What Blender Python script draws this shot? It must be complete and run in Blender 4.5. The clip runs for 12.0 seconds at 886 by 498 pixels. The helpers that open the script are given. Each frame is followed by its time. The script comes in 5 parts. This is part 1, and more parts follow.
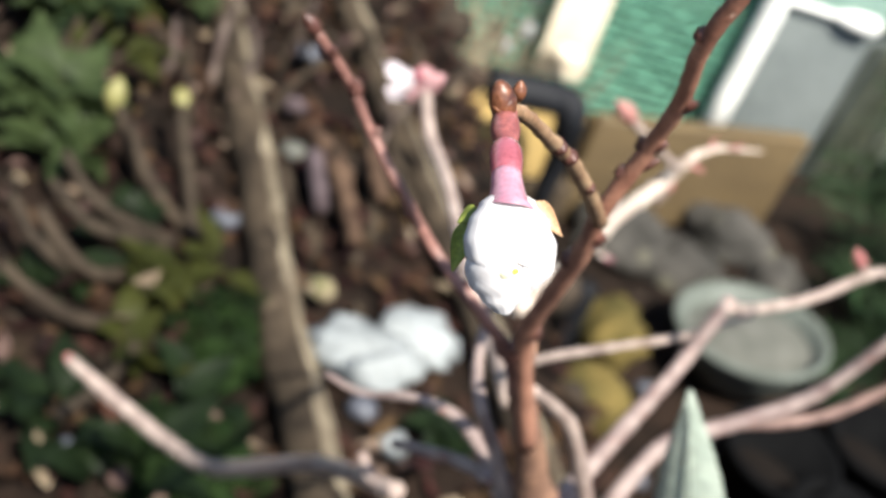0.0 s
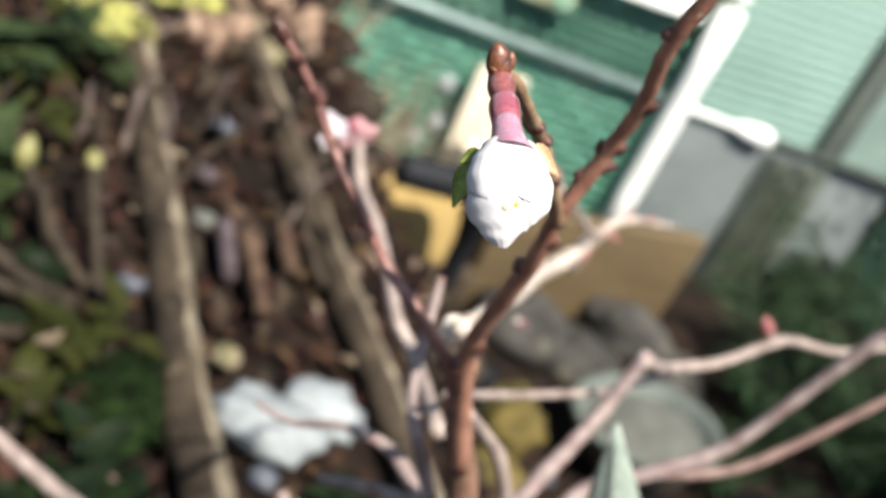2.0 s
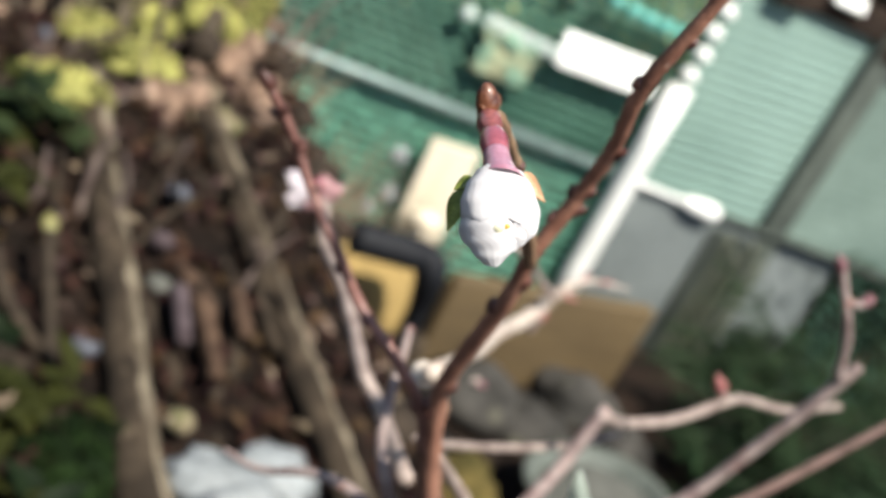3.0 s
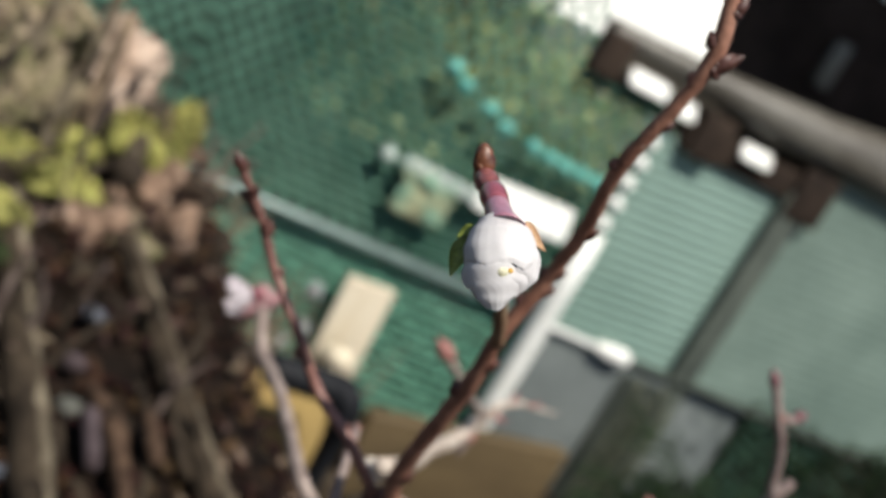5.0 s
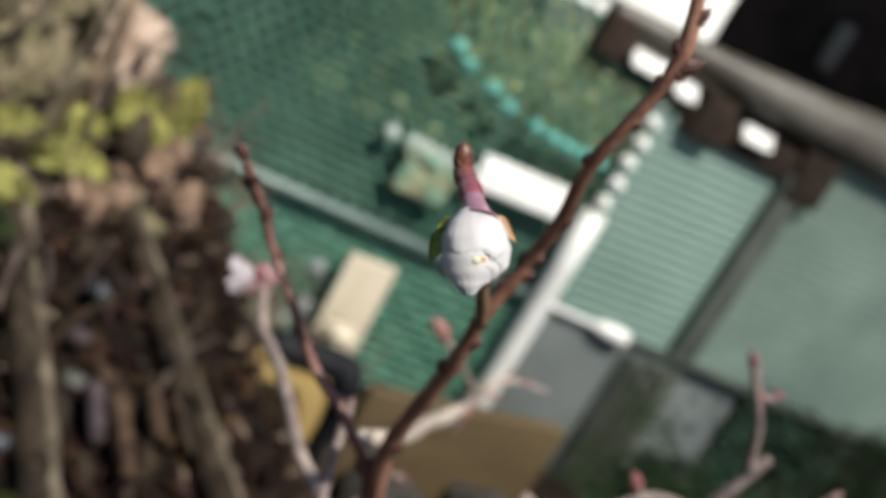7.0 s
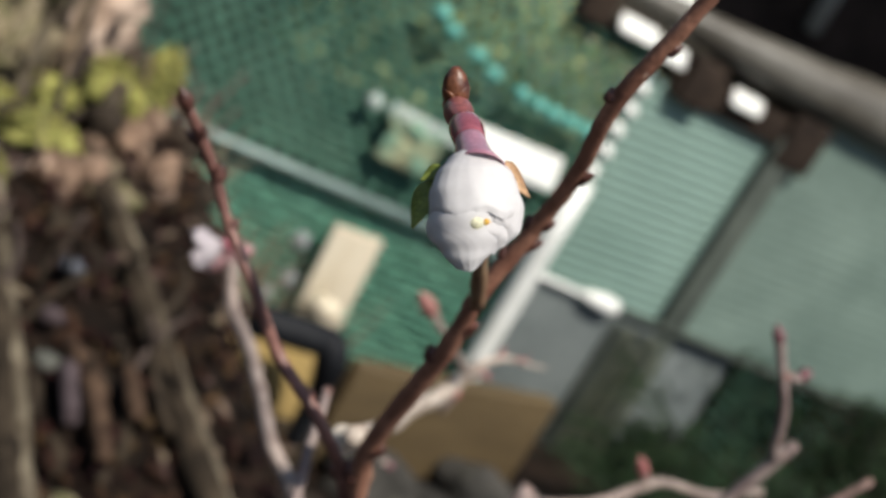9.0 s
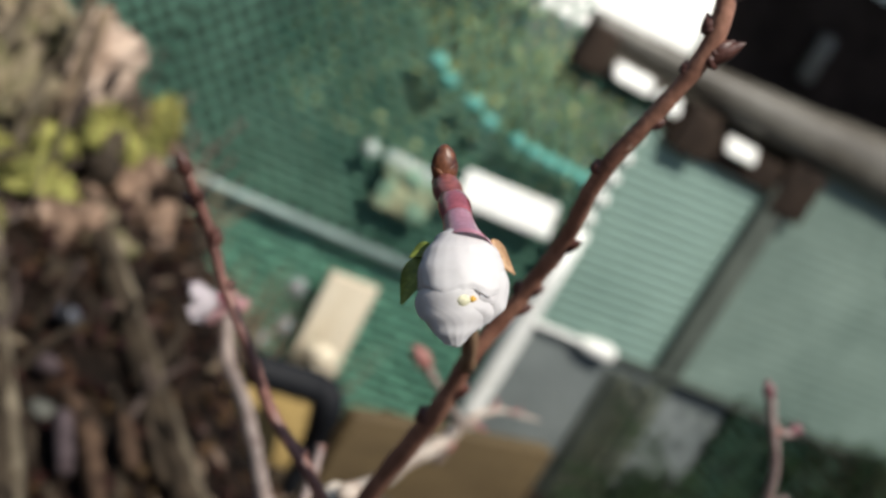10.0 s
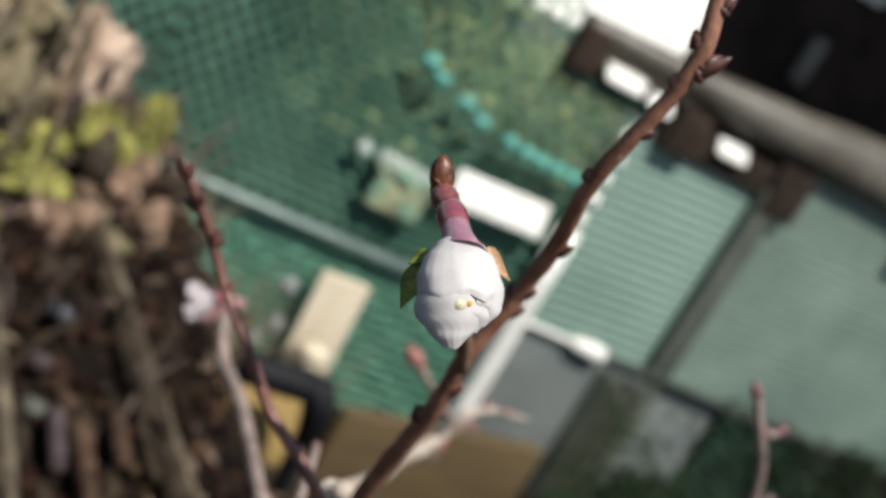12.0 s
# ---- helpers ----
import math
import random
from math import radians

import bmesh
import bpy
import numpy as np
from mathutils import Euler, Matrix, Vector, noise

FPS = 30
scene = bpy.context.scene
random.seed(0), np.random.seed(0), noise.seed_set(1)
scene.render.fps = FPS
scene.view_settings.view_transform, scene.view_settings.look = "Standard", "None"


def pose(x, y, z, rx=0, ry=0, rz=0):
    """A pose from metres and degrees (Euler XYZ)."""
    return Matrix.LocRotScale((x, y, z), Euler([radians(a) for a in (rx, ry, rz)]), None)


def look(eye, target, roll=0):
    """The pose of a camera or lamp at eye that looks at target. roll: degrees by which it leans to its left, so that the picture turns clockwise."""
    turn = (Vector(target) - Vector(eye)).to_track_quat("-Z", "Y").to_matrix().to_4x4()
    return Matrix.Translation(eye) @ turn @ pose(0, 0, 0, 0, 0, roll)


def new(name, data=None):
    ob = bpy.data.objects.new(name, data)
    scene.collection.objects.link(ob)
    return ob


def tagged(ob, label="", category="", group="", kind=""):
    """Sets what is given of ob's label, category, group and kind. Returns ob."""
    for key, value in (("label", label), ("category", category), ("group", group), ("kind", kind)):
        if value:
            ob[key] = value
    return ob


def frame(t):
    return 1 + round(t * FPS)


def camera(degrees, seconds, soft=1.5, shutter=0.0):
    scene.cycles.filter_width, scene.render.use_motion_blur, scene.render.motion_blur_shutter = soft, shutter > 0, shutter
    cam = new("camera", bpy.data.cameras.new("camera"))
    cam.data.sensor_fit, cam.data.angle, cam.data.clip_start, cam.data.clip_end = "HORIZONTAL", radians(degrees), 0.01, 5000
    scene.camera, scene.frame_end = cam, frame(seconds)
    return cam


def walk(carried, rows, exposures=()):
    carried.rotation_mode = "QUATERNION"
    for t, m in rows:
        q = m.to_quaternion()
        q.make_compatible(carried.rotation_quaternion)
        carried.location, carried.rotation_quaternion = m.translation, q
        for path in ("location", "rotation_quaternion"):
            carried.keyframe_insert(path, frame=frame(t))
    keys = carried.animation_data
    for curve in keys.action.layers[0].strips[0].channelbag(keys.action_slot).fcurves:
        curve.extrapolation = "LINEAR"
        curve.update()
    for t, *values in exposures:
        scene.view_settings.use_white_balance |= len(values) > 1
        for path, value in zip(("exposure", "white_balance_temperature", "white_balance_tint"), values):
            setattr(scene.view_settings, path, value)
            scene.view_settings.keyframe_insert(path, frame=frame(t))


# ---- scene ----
# ---- the walk ----
cam = camera(40.0, 12.0, soft=2.7)
cam.data.dof.use_dof = True
cam.data.dof.focus_distance = 0.148
cam.data.dof.aperture_fstop = 21.5
cam.data.dof.aperture_blades = 6


def row(t, x, y, z, yaw, pitch, roll):
    return t, pose(x, y, z, 90 + pitch, 0, yaw) @ pose(0, 0, 0, 0, 0, roll)


PATH = [
    (0, 0.0066, 0.0444, 1.4337, 4.192, -33.483, 23.018),
    (0.2, 0.0053, 0.0381, 1.4331, 4.539, -31.598, 23.729),
    (0.5, 0.0044, 0.0338, 1.4288, 4.520, -29.953, 24.182),
    (1, 0.0053, 0.0338, 1.4240, 3.969, -28.312, 24.793),
    (1.5, 0.0053, 0.0315, 1.4194, 2.497, -28.125, 25.992),
    (2, 0.0042, 0.0256, 1.4184, 1.260, -27.356, 26.981),
    (2.5, 0.0035, 0.0195, 1.4159, 1.014, -25.482, 27.409),
    (3, 0.0024, 0.0108, 1.4157, 0.671, -23.194, 27.727),
    (3.3, 0.0020, 0.0046, 1.4165, 1.116, -20.328, 27.666),
    (3.5, 0.0015, 0.0038, 1.4149, 1.301, -18.261, 27.667),
    (3.7, 0.0009, 0.0030, 1.4131, 1.927, -17.504, 27.696),
    (5.3, -0.0024, -0.0012, 1.3997, 0.011, -14.902, 29.938),
    (5.5, -0.0005, -0.0022, 1.4003, 0.248, -14.798, 29.941),
    (6, 0.0000, 0.0000, 1.4000, 0.000, -15.000, 30.000),
    (6.5, 0.0001, -0.0142, 1.4074, -0.274, -16.335, 30.168),
    (6.7, -0.0003, -0.0202, 1.4097, -0.115, -16.245, 30.338),
    (8.3, 0.0016, 0.0308, 1.3932, -1.544, -16.624, 29.930),
    (8.5, 0.0012, 0.0326, 1.3922, -1.420, -17.093, 29.977),
    (9, 0.0006, 0.0315, 1.3934, -1.562, -17.070, 29.941),
    (9.5, -0.0001, 0.0292, 1.3966, -0.890, -16.581, 29.659),
    (9.7, -0.0000, 0.0286, 1.3976, -0.868, -15.887, 29.643),
    (10, -0.0004, 0.0279, 1.3981, -0.614, -15.123, 29.728),
    (10.5, -0.0006, 0.0257, 1.3996, -0.548, -14.476, 29.729),
    (11, -0.0000, 0.0244, 1.4016, -0.500, -14.504, 29.677),
    (11.5, -0.0004, 0.0238, 1.4010, -0.729, -14.792, 29.741),
    (12, -0.0016, 0.0213, 1.4003, -0.983, -14.958, 30.140),
]
walk(cam, [row(*r) for r in PATH], exposures=[(0.0, 1.32), (1.0, 1.29), (2.5, 1.07), (3.5, 0.66), (5.3, 0.21), (8.3, 0.17), (12.0, 0.17)])

# ---- daylight ----
SUN = Vector((0.30, -0.42, 0.80)).normalized()
world = bpy.data.worlds.new("sky")
scene.world = world
world.use_nodes = True
wn = world.node_tree.nodes
sky = wn.new("ShaderNodeTexSky")
sky.sky_type = "NISHITA"
sky.sun_disc = False
sky.sun_elevation = math.asin(SUN.z)
sky.sun_rotation = math.atan2(SUN.x, SUN.y)
wn["Background"].inputs["Strength"].default_value = 0.072
world.node_tree.links.new(sky.outputs[0], wn["Background"].inputs["Color"])
sun = new("sun", bpy.data.lights.new("sun", "SUN"))
sun.data.energy = 4.8
sun.data.angle = radians(0.6)
sun.data.color = (1.0, 0.95, 0.86)
sun.matrix_world = look((0, 0, 30), Vector((0, 0, 30)) - SUN)


# ---- materials ----
def mat(name, base, base2=None, rough=0.7, scale=30.0, metal=0.0, bump=0.3, detail=200.0, spots=None, spot_at=0.62,
        translucent=0.0, coat=0.0, spec=0.5, mottle=0.55, sss=0.0, random_tint=0.0, stretch=(1, 1, 1)):
    """Two-scale noise between two colours, optional spots of a third, fine relief."""
    m = bpy.data.materials.new(name)
    m.use_nodes = True
    nt = m.node_tree
    n, ln = nt.nodes, nt.links
    b = n["Principled BSDF"]
    b.inputs["Roughness"].default_value = rough
    b.inputs["Metallic"].default_value = metal
    b.inputs["Specular IOR Level"].default_value = spec
    b.inputs["Coat Weight"].default_value = coat
    if sss:
        b.inputs["Subsurface Weight"].default_value = sss
        b.inputs["Subsurface Radius"].default_value = (0.002, 0.0016, 0.0012)
        b.inputs["Subsurface Scale"].default_value = 1.0
    co = n.new("ShaderNodeTexCoord")
    mp = n.new("ShaderNodeMapping")
    mp.inputs["Scale"].default_value = stretch
    ln.new(co.outputs["Object"], mp.inputs["Vector"])
    big = n.new("ShaderNodeTexNoise")
    big.inputs["Scale"].default_value = scale
    big.inputs["Detail"].default_value = 5
    ln.new(mp.outputs[0], big.inputs["Vector"])
    fine = n.new("ShaderNodeTexNoise")
    fine.inputs["Scale"].default_value = detail
    fine.inputs["Detail"].default_value = 4
    ln.new(mp.outputs[0], fine.inputs["Vector"])
    base2 = base2 or tuple(c * 0.6 for c in base)
    ramp = n.new("ShaderNodeValToRGB")
    ramp.color_ramp.elements[0].position, ramp.color_ramp.elements[1].position = 0.33, 0.67
    ramp.color_ramp.elements[0].color = (*base2, 1)
    ramp.color_ramp.elements[1].color = (*base, 1)
    ln.new(big.outputs["Fac"], ramp.inputs["Fac"])
    shade = n.new("ShaderNodeMix")
    shade.data_type, shade.blend_type = "RGBA", "MULTIPLY"
    shade.inputs["Factor"].default_value = mottle
    ln.new(ramp.outputs[0], shade.inputs["A"])
    fr = n.new("ShaderNodeValToRGB")
    fr.color_ramp.elements[0].position, fr.color_ramp.elements[1].position = 0.3, 0.7
    fr.color_ramp.elements[0].color = (0.45, 0.45, 0.45, 1)
    fr.color_ramp.elements[1].color = (1.25, 1.25, 1.25, 1)
    ln.new(fine.outputs["Fac"], fr.inputs["Fac"])
    ln.new(fr.outputs[0], shade.inputs["B"])
    out = shade.outputs["Result"]
    if spots:
        sp = n.new("ShaderNodeTexNoise")
        sp.inputs["Scale"].default_value = scale * 2.3
        sp.inputs["Detail"].default_value = 6
        ln.new(mp.outputs[0], sp.inputs["Vector"])
        sr = n.new("ShaderNodeValToRGB")
        sr.color_ramp.elements[0].position, sr.color_ramp.elements[1].position = spot_at, spot_at + 0.06
        ln.new(sp.outputs["Fac"], sr.inputs["Fac"])
        mx = n.new("ShaderNodeMix")
        mx.data_type = "RGBA"
        ln.new(sr.outputs[0], mx.inputs["Factor"])
        ln.new(out, mx.inputs["A"])
        mx.inputs["B"].default_value = (*spots, 1)
        out = mx.outputs["Result"]
    if random_tint:
        geo = n.new("ShaderNodeNewGeometry")
        hs = n.new("ShaderNodeHueSaturation")
        mr = n.new("ShaderNodeMapRange")
        mr.inputs["To Min"].default_value, mr.inputs["To Max"].default_value = 1 - random_tint, 1 + random_tint
        ln.new(geo.outputs["Random Per Island"], mr.inputs["Value"])
        ln.new(mr.outputs[0], hs.inputs["Value"])
        mr2 = n.new("ShaderNodeMapRange")
        mr2.inputs["To Min"].default_value, mr2.inputs["To Max"].default_value = 0.5 - random_tint * 0.06, 0.5 + random_tint * 0.06
        ln.new(geo.outputs["Random Per Island"], mr2.inputs["Value"])
        ln.new(mr2.outputs[0], hs.inputs["Hue"])
        ln.new(out, hs.inputs["Color"])
        out = hs.outputs[0]
    ln.new(out, b.inputs["Base Color"])
    bp = n.new("ShaderNodeBump")
    bp.inputs["Strength"].default_value = bump
    bp.inputs["Distance"].default_value = 0.3 / detail
    ln.new(fine.outputs["Fac"], bp.inputs["Height"])
    ln.new(bp.outputs[0], b.inputs["Normal"])
    if translucent:
        tr = n.new("ShaderNodeBsdfTranslucent")
        ln.new(out, tr.inputs["Color"])
        ms = n.new("ShaderNodeMixShader")
        ms.inputs[0].default_value = translucent
        ln.new(b.outputs[0], ms.inputs[1])
        ln.new(tr.outputs[0], ms.inputs[2])
        ln.new(ms.outputs[0], n["Material Output"].inputs["Surface"])
    return m


M_BARK = mat("cherry_bark", (0.40, 0.198, 0.132), (0.215, 0.098, 0.066), 0.45, 150, bump=0.6, detail=900, spots=(0.48, 0.31, 0.23), spot_at=0.69, mottle=0.5)
M_SIDEBARK = mat("dusky_bark", (0.245, 0.118, 0.095), (0.120, 0.055, 0.045), 0.45, 150, bump=0.6, detail=900, spots=(0.40, 0.26, 0.21), spot_at=0.69, mottle=0.5)
M_NODE = mat("dark_side_bud", (0.12, 0.048, 0.036), (0.056, 0.0224, 0.0176), 0.45, 400, bump=0.5, detail=1500)
M_BROWNTWIG = mat("brown_twig", (0.24, 0.15, 0.125), (0.12, 0.07, 0.058), 0.6, 120, bump=0.5, detail=700, spots=(0.36, 0.28, 0.25), spot_at=0.66)
M_TWIG = mat("tan_twig", (0.36, 0.24, 0.14), (0.20, 0.11, 0.06), 0.6, 200, bump=0.5, detail=900)
M_OLDBARK = mat("grey_bark", (0.3168, 0.2495, 0.2257), (0.1584, 0.1069, 0.099), 0.65, 110, bump=0.5, detail=700, spots=(0.20, 0.09, 0.07), spot_at=0.62)
M_PALEBARK = mat("pale_bark", (0.4008, 0.3206, 0.2766), (0.2084, 0.1523, 0.1323), 0.55, 90, bump=0.4, detail=600, spots=(0.30, 0.17, 0.13), spot_at=0.68)
M_TRUNK = mat("trunk_bark", (0.24, 0.13, 0.08), (0.12, 0.062, 0.04), 0.75, 120, bump=0.8, detail=500)
M_BUD = mat("bud_scales", (0.25, 0.095, 0.04), (0.07, 0.026, 0.018), 0.42, 380, bump=0.7, detail=1500, coat=0.12)
M_REDSCALE = mat("red_scales", (0.32, 0.105, 0.095), (0.15, 0.045, 0.045), 0.36, 420, bump=0.5, detail=1600, coat=0.3)
M_CALYX = mat("calyx", (0.45, 0.135, 0.165), (0.29, 0.075, 0.095), 0.22, 260, bump=0.15, detail=1500, translucent=0.12, coat=0.6, mottle=0.35)
M_CALYXL = mat("lilac_calyx", (0.62, 0.34, 0.42), (0.46, 0.20, 0.27), 0.25, 260, bump=0.15, detail=1500, translucent=0.2, coat=0.6, mottle=0.35)
M_PETAL = mat("petal", (0.82, 0.80, 0.795), (0.76, 0.735, 0.735), 0.5, 300, bump=0.10, detail=1400, translucent=0.36, mottle=0.04, spec=0.3)
M_PETALP = mat("pinkish_petal", (0.72, 0.67, 0.69), (0.60, 0.53, 0.56), 0.6, 200, bump=0.3, detail=500, translucent=0.4, mottle=0.25, spec=0.3)
M_ANTHER = mat("anther", (0.78, 0.48, 0.06), (0.60, 0.32, 0.04), 0.6, 900, detail=2500)
M_STYLE = mat("filament", (0.82, 0.79, 0.58), (0.74, 0.70, 0.46), 0.5, 900, detail=2500, translucent=0.2)
M_SEPAL = mat("green_sepal", (0.27, 0.32, 0.06), (0.17, 0.22, 0.035), 0.5, 500, detail=2000, translucent=0.25)
M_SEPALB = mat("brown_sepal", (0.60, 0.40, 0.23), (0.46, 0.24, 0.12), 0.5, 500, detail=2000, translucent=0.25)
M_PINKBUD = mat("pink_bud", (0.46, 0.19, 0.17), (0.30, 0.10, 0.10), 0.4, 400, detail=1500, translucent=0.15)
M_ROSEBUD = mat("rose_bud", (0.56, 0.30, 0.26), (0.38, 0.15, 0.13), 0.4, 300, detail=1200, translucent=0.2)
M_DUSKBUD = mat("dusky_bud", (0.24, 0.105, 0.115), (0.12, 0.048, 0.055), 0.45, 400, detail=1500, translucent=0.1)
M_PALEPINK = mat("pale_pink_bud", (0.56, 0.34, 0.34), (0.38, 0.17, 0.18), 0.5, 300, detail=1200, translucent=0.25)
# soil, litter, logs and green moss hold the bed's shade in their colours
M_SOIL = mat("soil", (0.02075, 0.01256, 0.008736), (0.006552, 0.004586, 0.003276), 0.95, 14, bump=1.0, detail=90, spots=(0.04, 0.03, 0.022), spot_at=0.64, spec=0.12)
M_BLACKSOIL = mat("blackened_soil", (0.009, 0.007, 0.006), (0.004, 0.0032, 0.0028), 0.9, 40, bump=0.8, detail=200, spec=0.1)
M_LITTER = mat("dead_leaves", (0.056, 0.0255, 0.0165), (0.0125, 0.0070, 0.0050), 0.8, 30, detail=300, random_tint=0.7, translucent=0.1, spec=0.12)
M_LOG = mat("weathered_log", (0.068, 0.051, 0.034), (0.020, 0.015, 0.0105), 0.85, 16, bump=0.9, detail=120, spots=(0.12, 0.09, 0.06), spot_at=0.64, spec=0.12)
M_LOGP = mat("split_wood_and_lit_edge", (0.235, 0.197, 0.138), (0.080, 0.062, 0.043), 0.8, 22, bump=0.7, detail=140, spots=(0.06, 0.047, 0.03), spot_at=0.6, spec=0.12)
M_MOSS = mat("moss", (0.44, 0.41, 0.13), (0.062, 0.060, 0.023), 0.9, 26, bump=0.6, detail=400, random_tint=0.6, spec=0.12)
M_MOSSD = mat("shaded_green_moss", (0.0105, 0.0215, 0.0042), (0.0040, 0.0090, 0.0020), 0.9, 40, bump=0.6, detail=400, random_tint=0.45, spec=0.12)
M_ROCK = mat("grey_rock", (0.07875, 0.0735, 0.0651), (0.0294, 0.02835, 0.0252), 0.85, 9, bump=0.8, detail=60, spots=(0.08, 0.076, 0.056), spot_at=0.62, spec=0.12)
M_ROCKP = mat("pinkish_rock", (0.72, 0.56, 0.44), (0.26, 0.18, 0.135), 0.85, 12, bump=1.0, detail=70, spots=(0.10, 0.075, 0.055), spot_at=0.62)
M_BROWNROCK = mat("brown_rock", (0.30, 0.200, 0.142), (0.085, 0.056, 0.040), 0.9, 16, bump=0.9, detail=80, spots=(0.48, 0.35, 0.265), spot_at=0.63, spec=0.12)
M_RUBBLE = mat("rubble", (0.06, 0.045, 0.033), (0.02, 0.016, 0.012), 0.9, 25, bump=0.8, detail=150, spec=0.12)
M_PALELITTER = mat("pale_leaves", (0.185, 0.130, 0.102), (0.060, 0.038, 0.029), 0.8, 40, detail=300, random_tint=0.6, translucent=0.15, spec=0.12)
M_DRYGRASS = mat("dry_grass", (0.42, 0.35, 0.24), (0.26, 0.21, 0.14), 0.8, 20, detail=200, random_tint=0.4, translucent=0.2)
M_MOSSROCK = mat("mossy_rock", (0.29, 0.228, 0.156), (0.096, 0.096, 0.042), 0.9, 22, bump=0.9, detail=110, spots=(0.46, 0.37, 0.275), spot_at=0.6, spec=0.12)
M_OCHREROCK = mat("ochre_rock", (0.1425, 0.105, 0.03375), (0.0525, 0.045, 0.015), 0.9, 18, bump=0.7, detail=120, spec=0.12)
M_WSTONE = mat("white_stone", (0.28, 0.30, 0.30), (0.19, 0.205, 0.205), 0.7, 18, bump=0.5, detail=120)
M_PEBBLE = mat("blue_pebble", (0.0875, 0.0945, 0.1155), (0.042, 0.0455, 0.0595), 0.5, 40, bump=0.3, detail=200)
# shaded brown and sunlit yellow: the light across the board as two colours
M_OCHRE = mat("shaded_ochre_board", (0.1238, 0.08379, 0.03643), (0.08744, 0.05829, 0.02478), 0.7, 7, bump=0.4, detail=90, stretch=(1, 1, 6))
M_YELLOW = mat("sunlit_yellow_wood", (0.50, 0.35, 0.13), (0.38, 0.26, 0.10), 0.6, 9, bump=0.3, detail=90)
M_BLEACH = mat("bleached_bark", (0.60, 0.52, 0.44), (0.34, 0.26, 0.21), 0.6, 120, bump=0.5, detail=600, spots=(0.26, 0.15, 0.12), spot_at=0.64, mottle=0.45)
M_CUT = mat("fresh_cut_wood", (0.80, 0.71, 0.60), (0.66, 0.56, 0.46), 0.6, 150, bump=0.3, detail=700)
M_BLACK = mat("black_pipe", (0.0105, 0.0115, 0.014), (0.006, 0.0066, 0.0085), 0.62, 25, bump=0.3, detail=200, spec=0.22)
M_PLASTIC = mat("black_plastic", (0.0045, 0.0047, 0.005), (0.0025, 0.0026, 0.003), 0.9, 25, bump=0.3, detail=200, spec=0.06)
M_CREAM = mat("pale_board", (0.76, 0.68, 0.53), (0.66, 0.57, 0.42), 0.75, 8, bump=0.3, detail=90, stretch=(4, 4, 1), mottle=0.2)
M_WHITE = mat("white_paint", (0.8536, 0.8536, 0.8148), (0.7566, 0.7566, 0.7081), 0.45, 12, bump=0.2, detail=120, mottle=0.12)
M_LATH = mat("greyed_white_paint", (0.52, 0.58, 0.53), (0.38, 0.45, 0.41), 0.5, 12, bump=0.2, detail=120, mottle=0.3)
M_RAIL = mat("galvanised_rail", (0.25, 0.33, 0.31), (0.17, 0.235, 0.22), 0.45, 12, bump=0.3, detail=150, metal=0.3)
M_SHEET = mat("green_net", (0.150, 0.340, 0.236), (0.066, 0.192, 0.129), 0.7, 5.0, bump=0.4, detail=60, translucent=0.2, mottle=0.6)
M_SHEETP = mat("brightened_net", (0.270, 0.610, 0.430), (0.150, 0.410, 0.280), 0.7, 3.0, bump=0.4, detail=120, translucent=0.2)
M_OPENNET = mat("open_net", (0.085, 0.190, 0.135), (0.050, 0.125, 0.088), 0.6, 4.0, bump=0.2, detail=120, translucent=0.3)
M_RAG = mat("faded_cloth", (0.40, 0.38, 0.22), (0.14, 0.30, 0.22), 0.9, 16, bump=0.4, detail=200)
M_PANEL = mat("grey_green_panel", (0.240, 0.352, 0.302), (0.172, 0.265, 0.225), 0.5, 2.0, bump=0.2, detail=120, mottle=0.3)
M_PANELD = mat("shaded_panel", (0.215, 0.288, 0.245), (0.105, 0.155, 0.130), 0.5, 2.2, bump=0.15, detail=60, mottle=0.4)
M_CONC = mat("grey_concrete", (0.18, 0.204, 0.198), (0.126, 0.1464, 0.144), 0.85, 5, bump=0.6, detail=80)
M_DPOST = mat("dark_post", (0.105, 0.122, 0.100), (0.055, 0.066, 0.055), 0.6, 9, bump=0.4, detail=90)
M_DPOSTD = mat("mossy_post", (0.050, 0.060, 0.048), (0.020, 0.027, 0.020), 0.75, 14, bump=0.6, detail=90)
M_BEAM = mat("grey_brown_beam", (0.15, 0.14, 0.1187), (0.085, 0.075, 0.06), 0.34, 5, bump=0.12, detail=50)
M_BRACKET = mat("brown_timber", (0.046, 0.031, 0.022), (0.018, 0.012, 0.009), 0.8, 12, bump=0.5, detail=90, spec=0.2)
M_SOFFIT = mat("olive_timber", (0.085, 0.070, 0.052), (0.045, 0.038, 0.028), 0.75, 7, bump=0.3, detail=70)
M_DARK = mat("dark_timber", (0.056, 0.040, 0.033), (0.026, 0.019, 0.016), 0.95, 4, bump=0.5, detail=40, spec=0.08)
M_TURQ = mat("turquoise_plastic", (0.15, 0.47, 0.40), (0.10, 0.36, 0.30), 0.35, 30, detail=200)
M_POT = mat("glazed_pot", (0.125, 0.140, 0.122), (0.075, 0.086, 0.073), 0.62, 14, bump=0.4, detail=110, spec=0.25)
M_CANE = mat("olive_cane", (0.130, 0.140, 0.085), (0.060, 0.068, 0.040), 0.6, 30, bump=0.3, detail=200)
M_PALEWOOD = mat("pale_dry_wood", (0.36, 0.27, 0.18), (0.17, 0.12, 0.08), 0.8, 30, bump=0.5, detail=200, spec=0.15)
